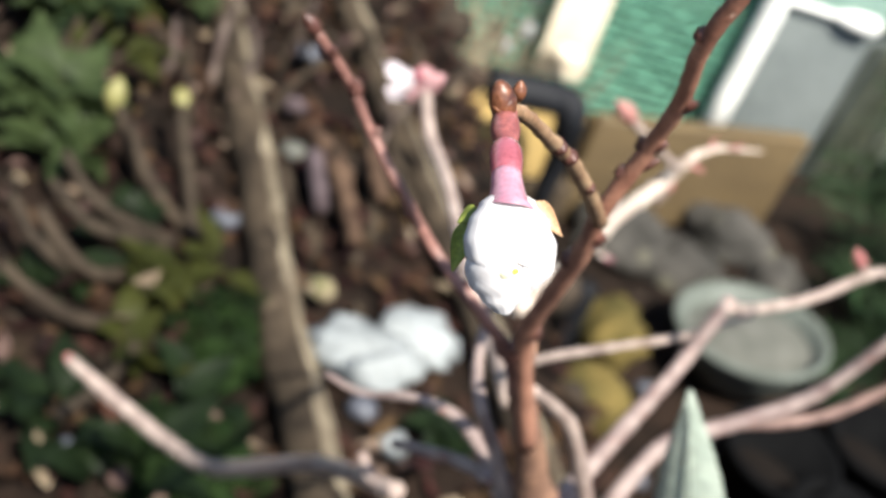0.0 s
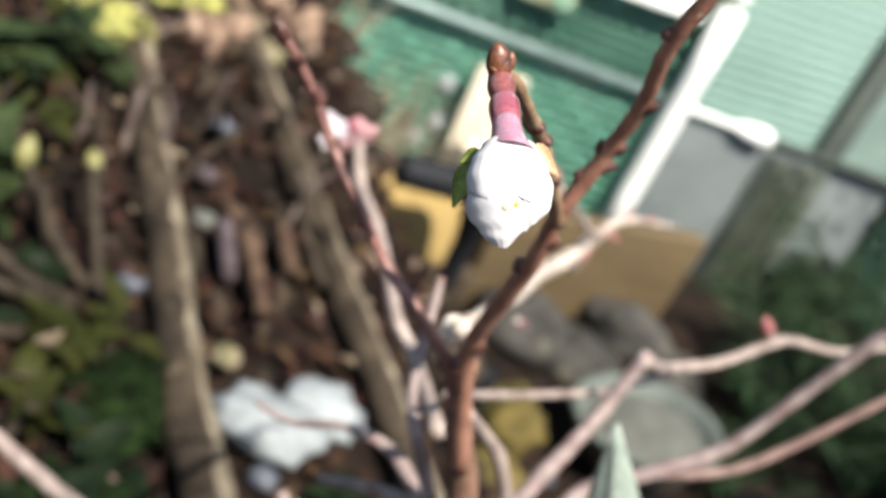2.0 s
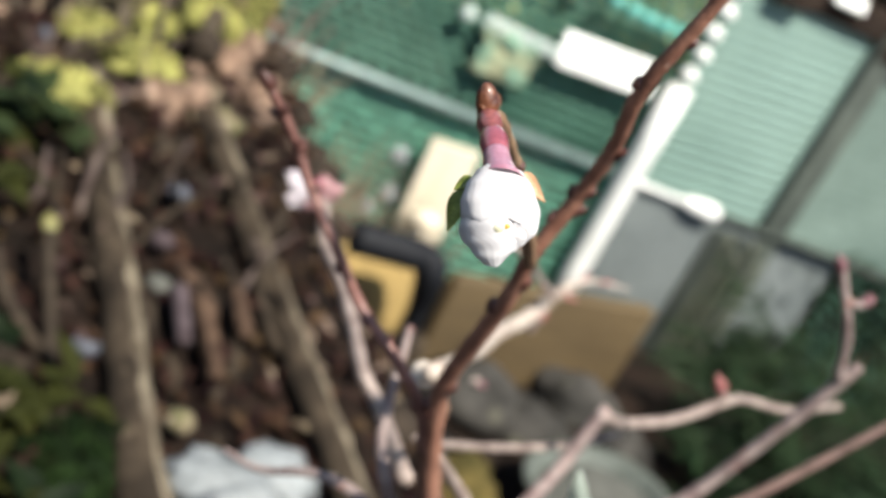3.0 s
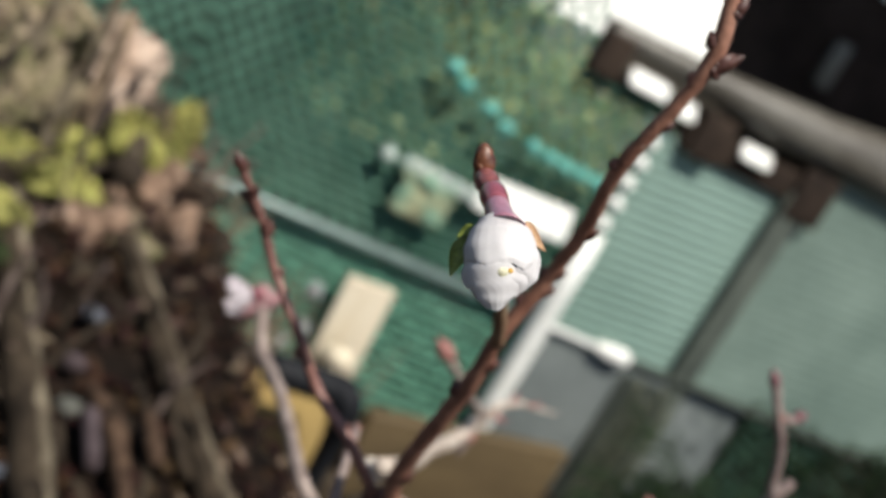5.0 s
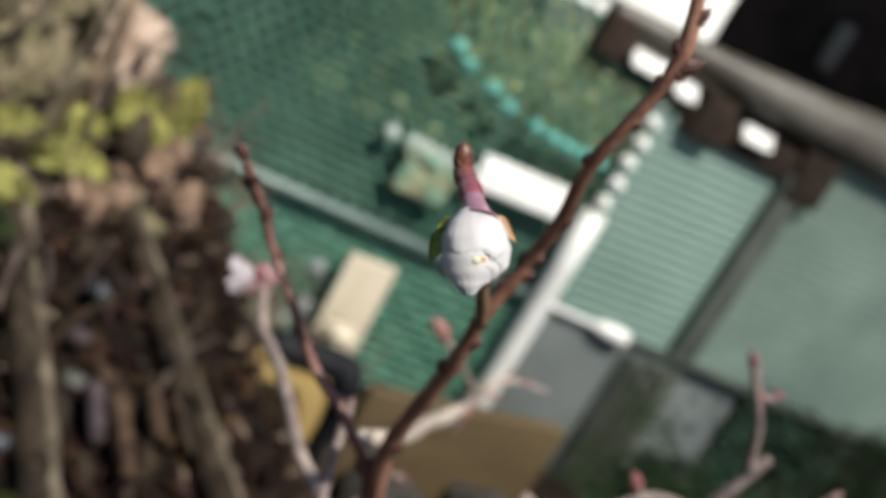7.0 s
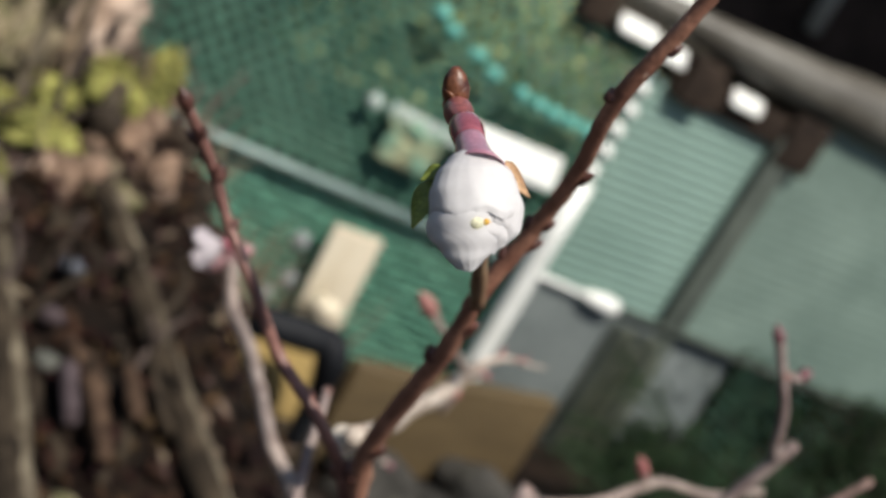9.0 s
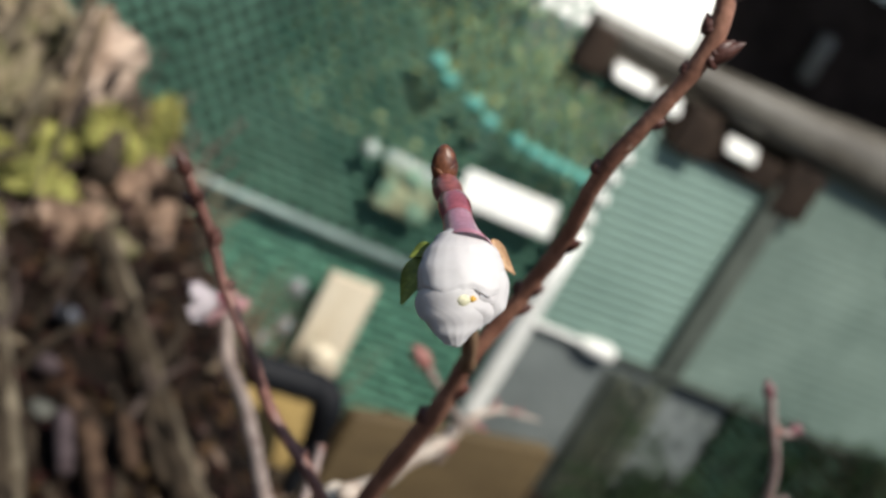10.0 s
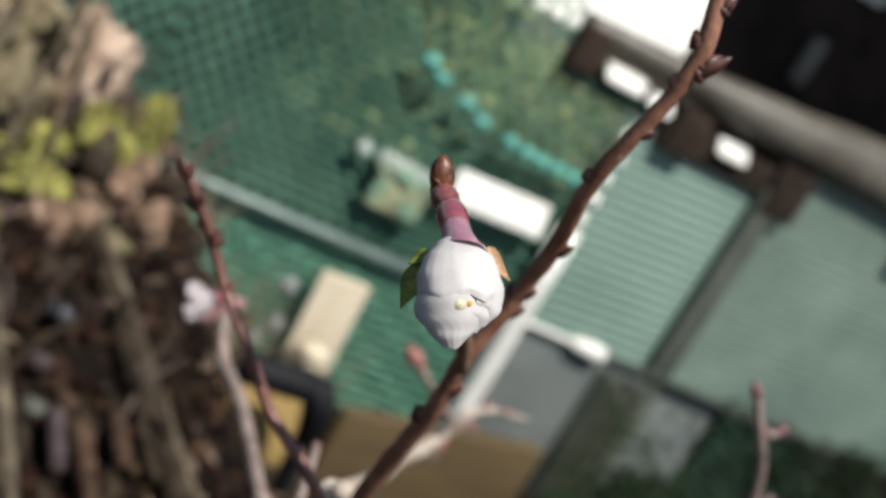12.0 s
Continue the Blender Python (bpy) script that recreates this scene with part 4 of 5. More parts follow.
for k, (dr, da, df) in enumerate(((0.0, 0.0, 0.0), (-0.0010, -0.0006, -0.0010), (0.0011, -0.0007, -0.0011))):
    tip_at = glimpse + FR[2] * dr + AX * da + FR[3] * df
    part("stamen", tube(bmesh.new(), [(*CAL, 0.00012), (*(CAL.lerp(tip_at, 0.5) - FR[3] * 0.0008), 0.00012), (*tip_at, 0.00012)], 6, 3, 0.0), M_STYLE, blossom)
    part("anther", ellipsoid(bmesh.new(), tip_at, FR[2], 0.0010, 0.00040, seg=10, rings=7), M_ANTHER, blossom, "yellow anther")

BAX = Vector((-0.45, -0.12, 0.87)).normalized()
BLEN = 0.0056
BASE_BUD = BUD - BAX * BLEN * 0.9
STALK = BASE_BUD - CAL
C1 = CAL + STALK * 0.64
def bent_cup(p0, p1, p2, rad, seg=40, lip=0.0, start=0.0, end=1.0):
    """A tube along a bent line whose free rim runs out into one longer lip at the front."""
    bm = bmesh.new()
    prev = None
    for i, r in enumerate(rad):
        s = start + (end - start) * i / (len(rad) - 1)
        c = p0 * (1 - s) ** 2 + p1 * 2 * s * (1 - s) + p2 * s * s
        d = ((p1 - p0) * (1 - s) + (p2 - p1) * s).normalized()
        f = (FR[3] - d * FR[3].dot(d)).normalized()
        g = d.cross(f)
        ring = []
        for k in range(seg):
            w = 2 * math.pi * k / seg
            v = f * math.cos(w) + g * math.sin(w)
            e = lip * s ** 5 * (0.35 + 0.55 * v.dot(FR[2]) + 0.35 * v.dot(FR[3]) + 0.2 * math.cos(3 * w + 1.0))
            ring.append(bm.verts.new(c + d * e + (f * math.cos(w) + g * math.sin(w)) * (r + 0.75 * e)))
        if prev:
            for k in range(seg):
                bm.faces.new((prev[k], prev[(k + 1) % seg], ring[(k + 1) % seg], ring[k]))
        prev = ring
    return bm


CUP = (C1, CAL - AX * 0.0012 + STALK * 0.22, CAL + AX * 0.0024 + FR[3] * 0.0007)
calyx = part("calyx", thicken_bm(bent_cup(*CUP, (0.0005, 0.0013, 0.00178, 0.00200, 0.00206, 0.00204, 0.00196, 0.00186, 0.00178), 48, 0.0013, 0.0, 0.62), 0.00014), M_CALYX, blossom, "glossy red calyx tube")
part("lip", thicken_bm(bent_cup(*CUP, (0.00180, 0.00184, 0.00192, 0.0020, 0.0022, 0.0025, 0.0029), 48, 0.0013, 0.56, 1.0), 0.00012), M_CALYXL, calyx, "lilac spreading lip of the calyx")
for u0, u1, u2, rr in ((1.00, 0.86, 0.57, 0.00190), (1.10, 1.02, 0.90, 0.00165)):
    part("bud_scale", bent_cup(CAL + STALK * u0, CAL + STALK * u1, CAL + STALK * u2, [rr * q for q in (0.2, 0.66, 0.90, 0.98, 1.0, 0.97, 0.88, 0.70, 0.40)], 40, 0.0003), M_REDSCALE, blossom, "glossy red bud scale")
leaf_bud = part("leaf_bud", ellipsoid(bmesh.new(), BUD - BAX * BLEN * 0.5, BAX, BLEN, 0.0017, 1.5, 18, 14, 0.05), M_BUD, shrub, "brown scaly leaf bud")
BU = BAX.orthogonal().normalized()
BV = BAX.cross(BU)
for k in range(4):
    # overlapping scales that hug the bud, each a strip of a slightly larger shell
    bm = bmesh.new()
    a0, h0, rows = k * 2.4 + 0.6, -0.46 + 0.07 * k, []
    for j in range(7):
        v = j / 6
        h = h0 + (0.46 - 0.015 * k) * v
        rr = 0.0017 * math.sqrt(max(1 - (2 * h) ** 2, 0.02)) + 0.00004 - 0.00004 * v
        hw = 1.35 * math.sqrt(max(1 - v ** 2.2, 0.0)) + 0.02
        rows.append([bm.verts.new(BUD - BAX * BLEN * (0.5 - h) + (BU * math.cos(a0 + hw * (i / 4 - 1)) + BV * math.sin(a0 + hw * (i / 4 - 1))) * rr) for i in range(9)])
    for a, b in zip(rows, rows[1:]):
        for i in range(8):
            bm.faces.new((a[i], a[i + 1], b[i + 1], b[i]))
    part("scale", thicken_bm(bm, 0.00008), M_BUD, leaf_bud)
part("leaf_bud", ellipsoid(bmesh.new(), (-0.0031, 0.1925, 1.3635), BAX + Vector((0.3, 0, 0)), 0.0036, 0.0010, 0.8, 12, 9, 0.08), M_BUD, shrub, "small brown bud beside the larger one")
for z0, r0, f0, z1, r1, f1, w, curl, mm, lab in ((0.0018, -0.0034, -0.0004, 0.0032, -0.0061, -0.0003, 0.0022, 0.0, M_SEPAL, "green sepal"),
                                       (0.0032, -0.0044, -0.0004, 0.0088, -0.0070, -0.0002, 0.0036, 0.0, M_SEPAL, "green sepal"),
                                       (0.0012, 0.0036, 0.0008, 0.0054, 0.0062, 0.0006, 0.0024, 0.0004, M_SEPALB, "orange-brown withered sepal")):
    base, end = (CAL + AX * z + FR[2] * r + FR[3] * f for z, r, f in ((z0, r0, f0), (z1, r1, f1)))
    across = AX * 0.7 + FR[3] * 0.4 + FR[2] * (0.3 if r1 < 0 else -0.5)
    part("sepal", thicken_bm(blade(bmesh.new(), base, end, across, w, curl, 12, 0.2, 0.6), 0.00018), mm, blossom, lab)

# the second blossom, on the pale twig
B2 = Vector((-0.0654, 0.4980, 1.2053))
FR2 = flower_frame(B2, (-0.75, -0.2, -0.55), (0.5, 0.2, -0.6), 1.25)
blossom2 = part("blossom", ellipsoid(bmesh.new(), B2 - FR2[1] * 0.002, FR2[1], 0.008, 0.0034), M_CALYX, shrub, "small white blossom with pink calyx")
for k in range(5):
    petal(blossom2, FR2, radians(72 * k + 10), radians(40), 0.0085 + 0.0020 * (k % 2), ((0, 0.0013), (0.3, 0.0038), (0.6, 0.0056), (1, 0.0066)), 11 + k, 0.3, 0.0016, 0.08, 0.0008, nu=20, nv=12, material=M_PETALP)
for k, (dx, dz) in enumerate(((0.004, 0.002), (0.006, -0.002), (0.003, -0.006), (0.008, 0.001), (0.0005, -0.009))):
    part("bud_scale", ellipsoid(bmesh.new(), B2 + Vector((dx, 0.001, dz)), (0.5 + 0.3 * (k % 2), 0.2, -0.6 + 0.5 * k), 0.0105, 0.0034), M_PALEPINK, shrub, "pale pink opening bud")


# ---- buds and small shoots of the shrub ----
def shoot(pts, material, tip_material, tip_len, tip_rad, label):
    twig = limb("shoot", pts, material)
    a, b = Vector(pts[-2][:3]), Vector(pts[-1][:3])
    part("bud", ellipsoid(bmesh.new(), b, b - a, tip_len, tip_rad, 0.8, 12, 9, 0.08), tip_material, twig, label)
    return twig


shoot([(0.0583, 0.6000, 1.1679, 0.0022), (0.0357, 0.5600, 1.1951, 0.0020), (0.0215, 0.5450, 1.2090, 0.0026)], M_PALEBARK, M_ROSEBUD, 0.022, 0.0042, "pale pink swelling bud")
shoot([(0.1493, 0.5450, 1.1853, 0.0020), (0.1425, 0.5425, 1.1925, 0.0026)], M_PALEBARK, M_PINKBUD, 0.015, 0.0029, "pink swelling bud")
shoot([(0.1310, 0.4235, 1.2935, 0.0016), (0.1378, 0.4300, 1.2925, 0.0015), (0.1402, 0.4330, 1.2945, 0.0015)], M_OLDBARK, M_DUSKBUD, 0.008, 0.0024, "dusky purple-pink bud")
shoot([(0.1261, 0.4230, 1.2996, 0.0016), (0.1222, 0.4230, 1.3042, 0.0016)], M_OLDBARK, M_DUSKBUD, 0.009, 0.0021, "dusky purple-pink bud")
shoot([(0.0441, 0.6200, 1.0926, 0.002), (0.0493, 0.6200, 1.0923, 0.002)], M_PALEBARK, M_DUSKBUD, 0.008, 0.0024, "dusky pink bud")
shoot([(0.0592, 0.6320, 1.1292, 0.002), (0.0615, 0.6320, 1.1418, 0.002)], M_PALEBARK, M_PINKBUD, 0.008, 0.0026, "pink bud")
shoot([(-0.2271, 0.6000, 0.8615, 0.0030), (-0.2311, 0.6000, 0.8632, 0.0028)], M_PALEBARK, M_PINKBUD, 0.007, 0.0034, "dark pink bud")
limb("stub", [(0.0160, 0.3080, 1.2535, 0.0016), (0.0125, 0.3150, 1.2490, 0.0026), (0.0110, 0.3180, 1.2466, 0.0038), (0.0100, 0.3195, 1.2452, 0.0036)], M_CUT, "pale cut stub")
limb("thin_twig", [(0.0356, 0.3120, 1.1836, 0.0024), (0.0221, 0.3080, 1.2056, 0.0021), (0.0133, 0.3050, 1.2208, 0.0019), (0.0075, 0.3200, 1.2240, 0.0016), (0.0007, 0.3400, 1.2470, 0.0014)], M_OLDBARK)
limb("thin_twig", [(0.0268, 0.3150, 1.1875, 0.0022), (0.0139, 0.3300, 1.1747, 0.0022), (-0.0049, 0.3500, 1.1516, 0.0018)], M_OLDBARK)
limb("thin_twig", [(0.0598, 0.3400, 1.1717, 0.0026), (0.0432, 0.3300, 1.2042, 0.0024), (0.0342, 0.3200, 1.2179, 0.0020), (0.0238, 0.3000, 1.2358, 0.0018)], M_PALEBARK)
limb("thin_twig", [(0.0026, 0.3600, 1.1192, 0.0024), (-0.0091, 0.3700, 1.1126, 0.0026), (-0.0160, 0.3750, 1.1174, 0.0024)], M_PALEBARK)

# long grey-green strap leaf from the foot of the shrub
strap = thing("strap_leaf_plant", (0.10, 0.33, 0.72), "grey-green strap leaf beside the shrub stem", "plant")
strap_leaf = part("leaf", thicken_bm(blade(bmesh.new(), (0.1424, 0.3150, 1.0752), (0.0665, 0.3350, 1.2336), (0.86, 0.05, 0.5), 0.024, 0.004, 24, 0.12, 1.55), 0.0006), M_GREYLEAF, strap)
part("midrib", tube(bmesh.new(), [(0.1420, 0.3142, 1.0752, 0.0011), (0.1054, 0.3238, 1.1556, 0.0010), (0.0690, 0.3338, 1.2280, 0.0004)], 6, 5, 0.0), M_GREYLEAF, strap_leaf, "raised pale midrib")

# ---- the terrace: pot, stones, fern ----
def turned(bm, at, tilt, profile, seg=40):
    m = Matrix.Translation(at) @ tilt
    prev = None
    for r, z in profile:
        ring = [bm.verts.new(m @ Vector((r * math.cos(2 * math.pi * k / seg), r * math.sin(2 * math.pi * k / seg), z))) for k in range(seg)]
        if prev:
            for k in range(seg):
                bm.faces.new((prev[k], prev[(k + 1) % seg], ring[(k + 1) % seg], ring[k]))
        prev = ring
    bm.faces.new(prev)
    return bm


POT = Vector((0.3640, 1.6100, 0.4700))
pot = thing("shallow_pot", POT, "shallow grey-green glazed pot filled with pale grit", "pot")
TILT = Matrix.Rotation(radians(-10), 4, "Y")
part("bowl", turned(bmesh.new(), POT, TILT, ((0.055, -0.06), (0.090, -0.025), (0.112, 0.020), (0.119, 0.030), (0.117, 0.037), (0.108, 0.036), (0.098, 0.018), (0.084, 0.004))), M_POT, pot)
part("soil_fill", turned(bmesh.new(), POT, TILT, ((0.099, 0.012), (0.06, 0.022), (0.02, 0.026))), M_GRIT, pot, "pale dry grit")

for i, (c, sz, mm, lab) in enumerate((
        ((-0.0834, 0.8643, 0.7550), (0.052, 0.036, 0.024), M_WSTONE, "white rounded stone on the soil"),
        ((-0.0462, 0.9170, 0.7550), (0.040, 0.036, 0.022), M_WSTONE, "white rounded stone on the soil"),
        ((-0.0225, 0.7937, 0.7400), (0.014, 0.013, 0.010), M_WSTONE, "small pale stone on the soil"))):
    solo("stone", rock(bmesh.new(), c, sz, i + 31, 3, 0.30, 2.2), mm, lab, "stone", "white stones")
for i, c in enumerate((
        (-0.2333, 0.6400, 0.7350), (-0.2680, 0.9830, 0.7350), (0.2434, 1.4420, 0.4400), (0.2608, 1.2558, 0.4400), (-0.0607, 0.8229, 0.7350), (-0.3370, 1.3650, 0.7350), (-0.6654, 1.6117, 0.7350))):
    solo("pebble", rock(bmesh.new(), c, (0.014 + 0.003 * (i % 3), 0.013, 0.011), i + 51, 2, 0.25, 1.2), M_PEBBLE, "bluish grey pebble on the soil", "pebble", "pebbles")

def dark_filler_pot(at, r, h):
    owner = thing("dark_filler_pot", at, "made-up black pot that fills the dark corner of the terrace", "pot", "nursery pots")
    x, y, z = at
    base = Matrix.Rotation(radians(4), 4, "X")
    part("pot", turned(bmesh.new(), Vector(at), base, ((r * 0.72, 0.0), (r * 0.95, h * 0.9), (r * 1.06, h * 0.9), (r * 1.06, h), (r * 0.97, h), (r * 0.82, h * 0.40))), M_PLASTIC, owner)
    part("soil_fill", turned(bmesh.new(), Vector(at), base, ((r * 0.84, h * 0.46), (r * 0.5, h * 0.49), (r * 0.1, h * 0.50))), M_BLACKSOIL, owner, "soil blackened to keep the corner dark")
    return owner


# made-up black pots, added to keep this deeply shaded corner dark
dark_filler_pot((0.415, 1.345, 0.392), 0.075, 0.13)
dark_filler_pot((0.560, 1.480, 0.392), 0.075, 0.12)
dark_filler_pot((0.505, 1.270, 0.392), 0.070, 0.12)

# rubble along the bed's edge
rnd = random.Random(12)
for i in range(34):
    y = 1.02 + 1.15 * i / 34 + rnd.uniform(-0.02, 0.02)
    x = 0.01 - 0.526 * (y - 1.25) + rnd.uniform(-0.03, 0.06)
    r = rnd.uniform(0.02, 0.042)
    z = ground_z(x, y) + r * 0.35
    solo("rubble_stone", rock(bmesh.new(), (x, y, z), (r, r * rnd.uniform(0.7, 1.1), r * rnd.uniform(0.6, 0.9)), i + 71, 2, 0.4), M_RUBBLE, "rough brown stone in the bed edge", "stone", "bed edge stones")


def moss_mound(at, size, n, seed, material, label):
    rr = random.Random(seed)
    bm = rock(bmesh.new(), at, size, seed, 3, 0.6, 2.4)
    for k in range(n):
        a, h = rr.uniform(0, 2 * math.pi), rr.uniform(0, 1)
        d = Vector((math.cos(a) * math.sqrt(1 - h * h), math.sin(a) * math.sqrt(1 - h * h), h))
        p = Vector(at) + Vector((d.x * size[0], d.y * size[1], d.z * size[2])) * rr.uniform(0.85, 1.05)
        q = p + (d + Vector((rr.gauss(0, 0.5), rr.gauss(0, 0.5), rr.gauss(0, 0.5)))).normalized() * rr.uniform(0.006, 0.014)
        blade(bm, p, q, (rr.gauss(0, 1), rr.gauss(0, 1), rr.gauss(0, 1)), 0.007, 0.0, 2)
    return solo("moss_cushion", bm, material, label, "moss", "moss cushions")


for i, (c, sz, mm) in enumerate((
        ((-0.4953, 1.9194, 0.7600), (0.045, 0.05, 0.040), M_MOSS), ((-0.5301, 1.6364, 0.7550), (0.06, 0.05, 0.028), M_MOSS), ((-0.5476, 1.4373, 0.7500), (0.06, 0.05, 0.026), M_MOSS),
        ((-0.5150, 1.8000, 0.8150), (0.035, 0.04, 0.042), M_MOSS), ((-0.5620, 1.7300, 0.7800), (0.035, 0.035, 0.030), M_MOSS), ((-0.5050, 2.0300, 0.8000), (0.030, 0.035, 0.050), M_MOSS), ((-0.6200, 1.6600, 0.7500), (0.045, 0.04, 0.025), M_MOSS),
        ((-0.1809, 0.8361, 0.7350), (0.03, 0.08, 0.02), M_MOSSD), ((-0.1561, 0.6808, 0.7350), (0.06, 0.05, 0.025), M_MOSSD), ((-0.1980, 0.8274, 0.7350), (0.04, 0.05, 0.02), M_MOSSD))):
    moss_mound(c, sz, 260, i + 3, mm, "bright yellow-green moss cushion" if mm is M_MOSS else "green moss cushion by the log, darkened for shade")
for i, (c, sz) in enumerate((((-0.6752, 1.7899, 0.7800), (0.07, 0.07, 0.08)), ((-0.8411, 2.0880, 0.8200), (0.09, 0.08, 0.09)), ((-0.4535, 1.8141, 0.7400), (0.035, 0.035, 0.04)), ((-0.3805, 1.7728, 0.7300), (0.03, 0.03, 0.035)), ((-0.4616, 1.5773, 0.7400), (0.03, 0.03, 0.03)))):
    solo("rock", rock(bmesh.new(), c, sz, i + 17, 4, 0.62, 2.0), M_MOSSROCK if i < 2 else M_BROWNROCK, "weathered brownish rock in the bed", "rock", "bed rocks")


# ---- plants on the bed ----
def hellebore(at, seed, n, reach, label):
    rr = random.Random(seed)
    plant = thing("leafy_plant", at, label, "plant", "bed plants")
    for k in range(n):
        a = rr.uniform(0, 2 * math.pi)
        out = Vector((math.cos(a), math.sin(a), 0))
        h = reach * rr.uniform(0.6, 1.0)
        p0 = Vector(at)
        p1 = p0 + out * h * 0.45 + Vector((0, 0, h * 0.25))
        p2 = p0 + out * h * 0.8 + Vector((0, 0, h * rr.uniform(0.5, 0.8)))
        st = part("stalk", tube(bmesh.new(), [(*p0, 0.0052), (*p1, 0.0046), (*p2, 0.0036)], 8, 5, 0.08), M_STALK, plant)
        if k % 2 == 0:
            part("shoot_tip", ellipsoid(bmesh.new(), p2, p2 - p1, 0.03, 0.0075, 0.7), M_LEAFY, st, "yellow-green shoot tip")
            continue
        for m in range(3):
            w = a + (m - 1) * 0.8
            d = Vector((math.cos(w), math.sin(w), rr.uniform(-0.3, 0.2))) * rr.uniform(0.045, 0.075)
            part("leaf", blade(bmesh.new(), p2, p2 + d, (-math.sin(w), math.cos(w), rr.uniform(-0.3, 0.3)), rr.uniform(0.024, 0.034), 0.008, 10, 0.2, 0.8, 0.08), M_LEAFD if rr.random() < 0.6 else M_LEAFY, st)
    return plant




def stalk_plant(at, arcs, tips, label):
    """Old curved stalks that rise from one crown; tips: which of them end in a pale shoot."""
    plant = thing("leafy_plant", at, label, "plant", "bed plants")
    for k, pts in enumerate(arcs):
        rows = [(x, y, z, r) for (x, y, z), r in zip(pts, (0.0075, 0.0066, 0.0060, 0.0050))]
        st = part("stalk", tube(bmesh.new(), rows, 9, 6, 0.14), M_OLDSTALK if k % 3 else M_STALK, plant)
        if k in tips:
            a, b = Vector(pts[-2]), Vector(pts[-1])
            part("shoot_tip", ellipsoid(bmesh.new(), b + (b - a) * 0.2, b - a, 0.030, 0.0085, 0.8, 12, 9, 0.08), M_SHOOT, st, "pale yellow shoot tip")
    return plant


stalk_plant((-0.290, 0.935, 0.725), (
    ((-0.2924, 0.9456, 0.730), (-0.3240, 0.9400, 0.757), (-0.3578, 0.9558, 0.777), (-0.3809, 0.9808, 0.790)),
    ((-0.2925, 0.9227, 0.730), (-0.3225, 0.8841, 0.757), (-0.3587, 0.8710, 0.777), (-0.4012, 0.8947, 0.790)),
    ((-0.2925, 0.9116, 0.730), (-0.3182, 0.8664, 0.755), (-0.3456, 0.8397, 0.775), (-0.3874, 0.8497, 0.790)),
    ((-0.2847, 0.8968, 0.730), (-0.3061, 0.8160, 0.750), (-0.3362, 0.7972, 0.772), (-0.3729, 0.8093, 0.790)),
    ((-0.2783, 0.9356, 0.730), (-0.3105, 0.9775, 0.755), (-0.3400, 1.0138, 0.777), (-0.3614, 1.0446, 0.792)),
    ((-0.3116, 0.8420, 0.730), (-0.3313, 0.8038, 0.752), (-0.3645, 0.7915, 0.775), (-0.4022, 0.8132, 0.790))), (4,), "old perennial with curved grey-brown stalks")
stalk_plant((-0.258, 0.810, 0.725), (
    ((-0.2599, 0.8088, 0.730), (-0.2913, 0.7548, 0.750), (-0.3231, 0.7344, 0.772), (-0.3580, 0.7305, 0.790)),
    ((-0.2561, 0.8118, 0.730), (-0.2433, 0.7426, 0.747), (-0.2407, 0.6797, 0.760), (-0.2453, 0.6363, 0.770))), (), "old perennial with two thick dark stalks")
hellebore((-0.5230, 1.0723, 0.7250), 8, 8, 0.11, "dark green leafy perennial on the bed")
hellebore((-0.6139, 1.1952, 0.7250), 9, 10, 0.14, "dark green leafy perennial on the bed")


def leaf_tuft(at, seed, n, size, material, label):
    rr = random.Random(seed)
    plant = thing("leaf_rosette", at, label, "plant", "leaf rosettes")
    for k in range(n):
        a = rr.uniform(0, 2 * math.pi)
        p = Vector(at) + Vector((rr.uniform(-1, 1), rr.uniform(-1, 1), 0)) * size * 0.35
        q = p + Vector((math.cos(a), math.sin(a), rr.uniform(0.1, 0.7))) * size * rr.uniform(0.6, 1.1)
        part("leaf", blade(bmesh.new(), p, q, (-math.sin(a), math.cos(a), rr.uniform(-0.3, 0.3)), size * 0.5, size * 0.12, 10, 0.25, 0.8, 0.10), material, plant)
    return plant


# the first two tufts are added to darken the gaps between the stalks
leaf_tuft((-0.33, 0.905, 0.728), 31, 9, 0.055, M_LEAFD, "near-black leaves added for the shade under old stalks")
leaf_tuft((-0.345, 0.8, 0.728), 32, 10, 0.055, M_LEAFD, "near-black leaves added for the shade under old stalks")
leaf_tuft((-0.262, 0.842, 0.745), 33, 5, 0.05, M_LEAFY, "yellow-green leaves beside old stalks")
leaf_tuft((-0.425, 0.955, 0.745), 34, 12, 0.07, M_LEAFM, "soft mid-green leaves beside old stalks")
leaf_tuft((-0.2658, 0.8463, 0.7450), 1, 7, 0.05, M_LEAFY, "yellow-green toothed leaves near the log")
leaf_tuft((-0.2394, 0.8971, 0.7500), 2, 4, 0.04, M_LEAFY, "yellow-green toothed leaves near the log")
leaf_tuft((-0.2488, 0.7580, 0.7400), 3, 6, 0.05, M_LEAFY, "yellow-green leaves on dark soil")
leaf_tuft((-0.1747, 0.7344, 0.7400), 4, 6, 0.05, M_LEAFD, "green leaves on the soil, darkened for shade")
leaf_tuft((-0.1902, 0.6449, 0.7400), 5, 9, 0.06, M_LEAFD, "green leaves on the soil, darkened for shade")
leaf_tuft((-0.2750, 0.6599, 0.7400), 6, 8, 0.06, M_LEAFD, "green leaves on the soil, darkened for shade")
leaf_tuft((-0.5722, 1.1748, 0.7600), 21, 26, 0.085, M_LEAFM, "spreading green leaves at the bed's edge")
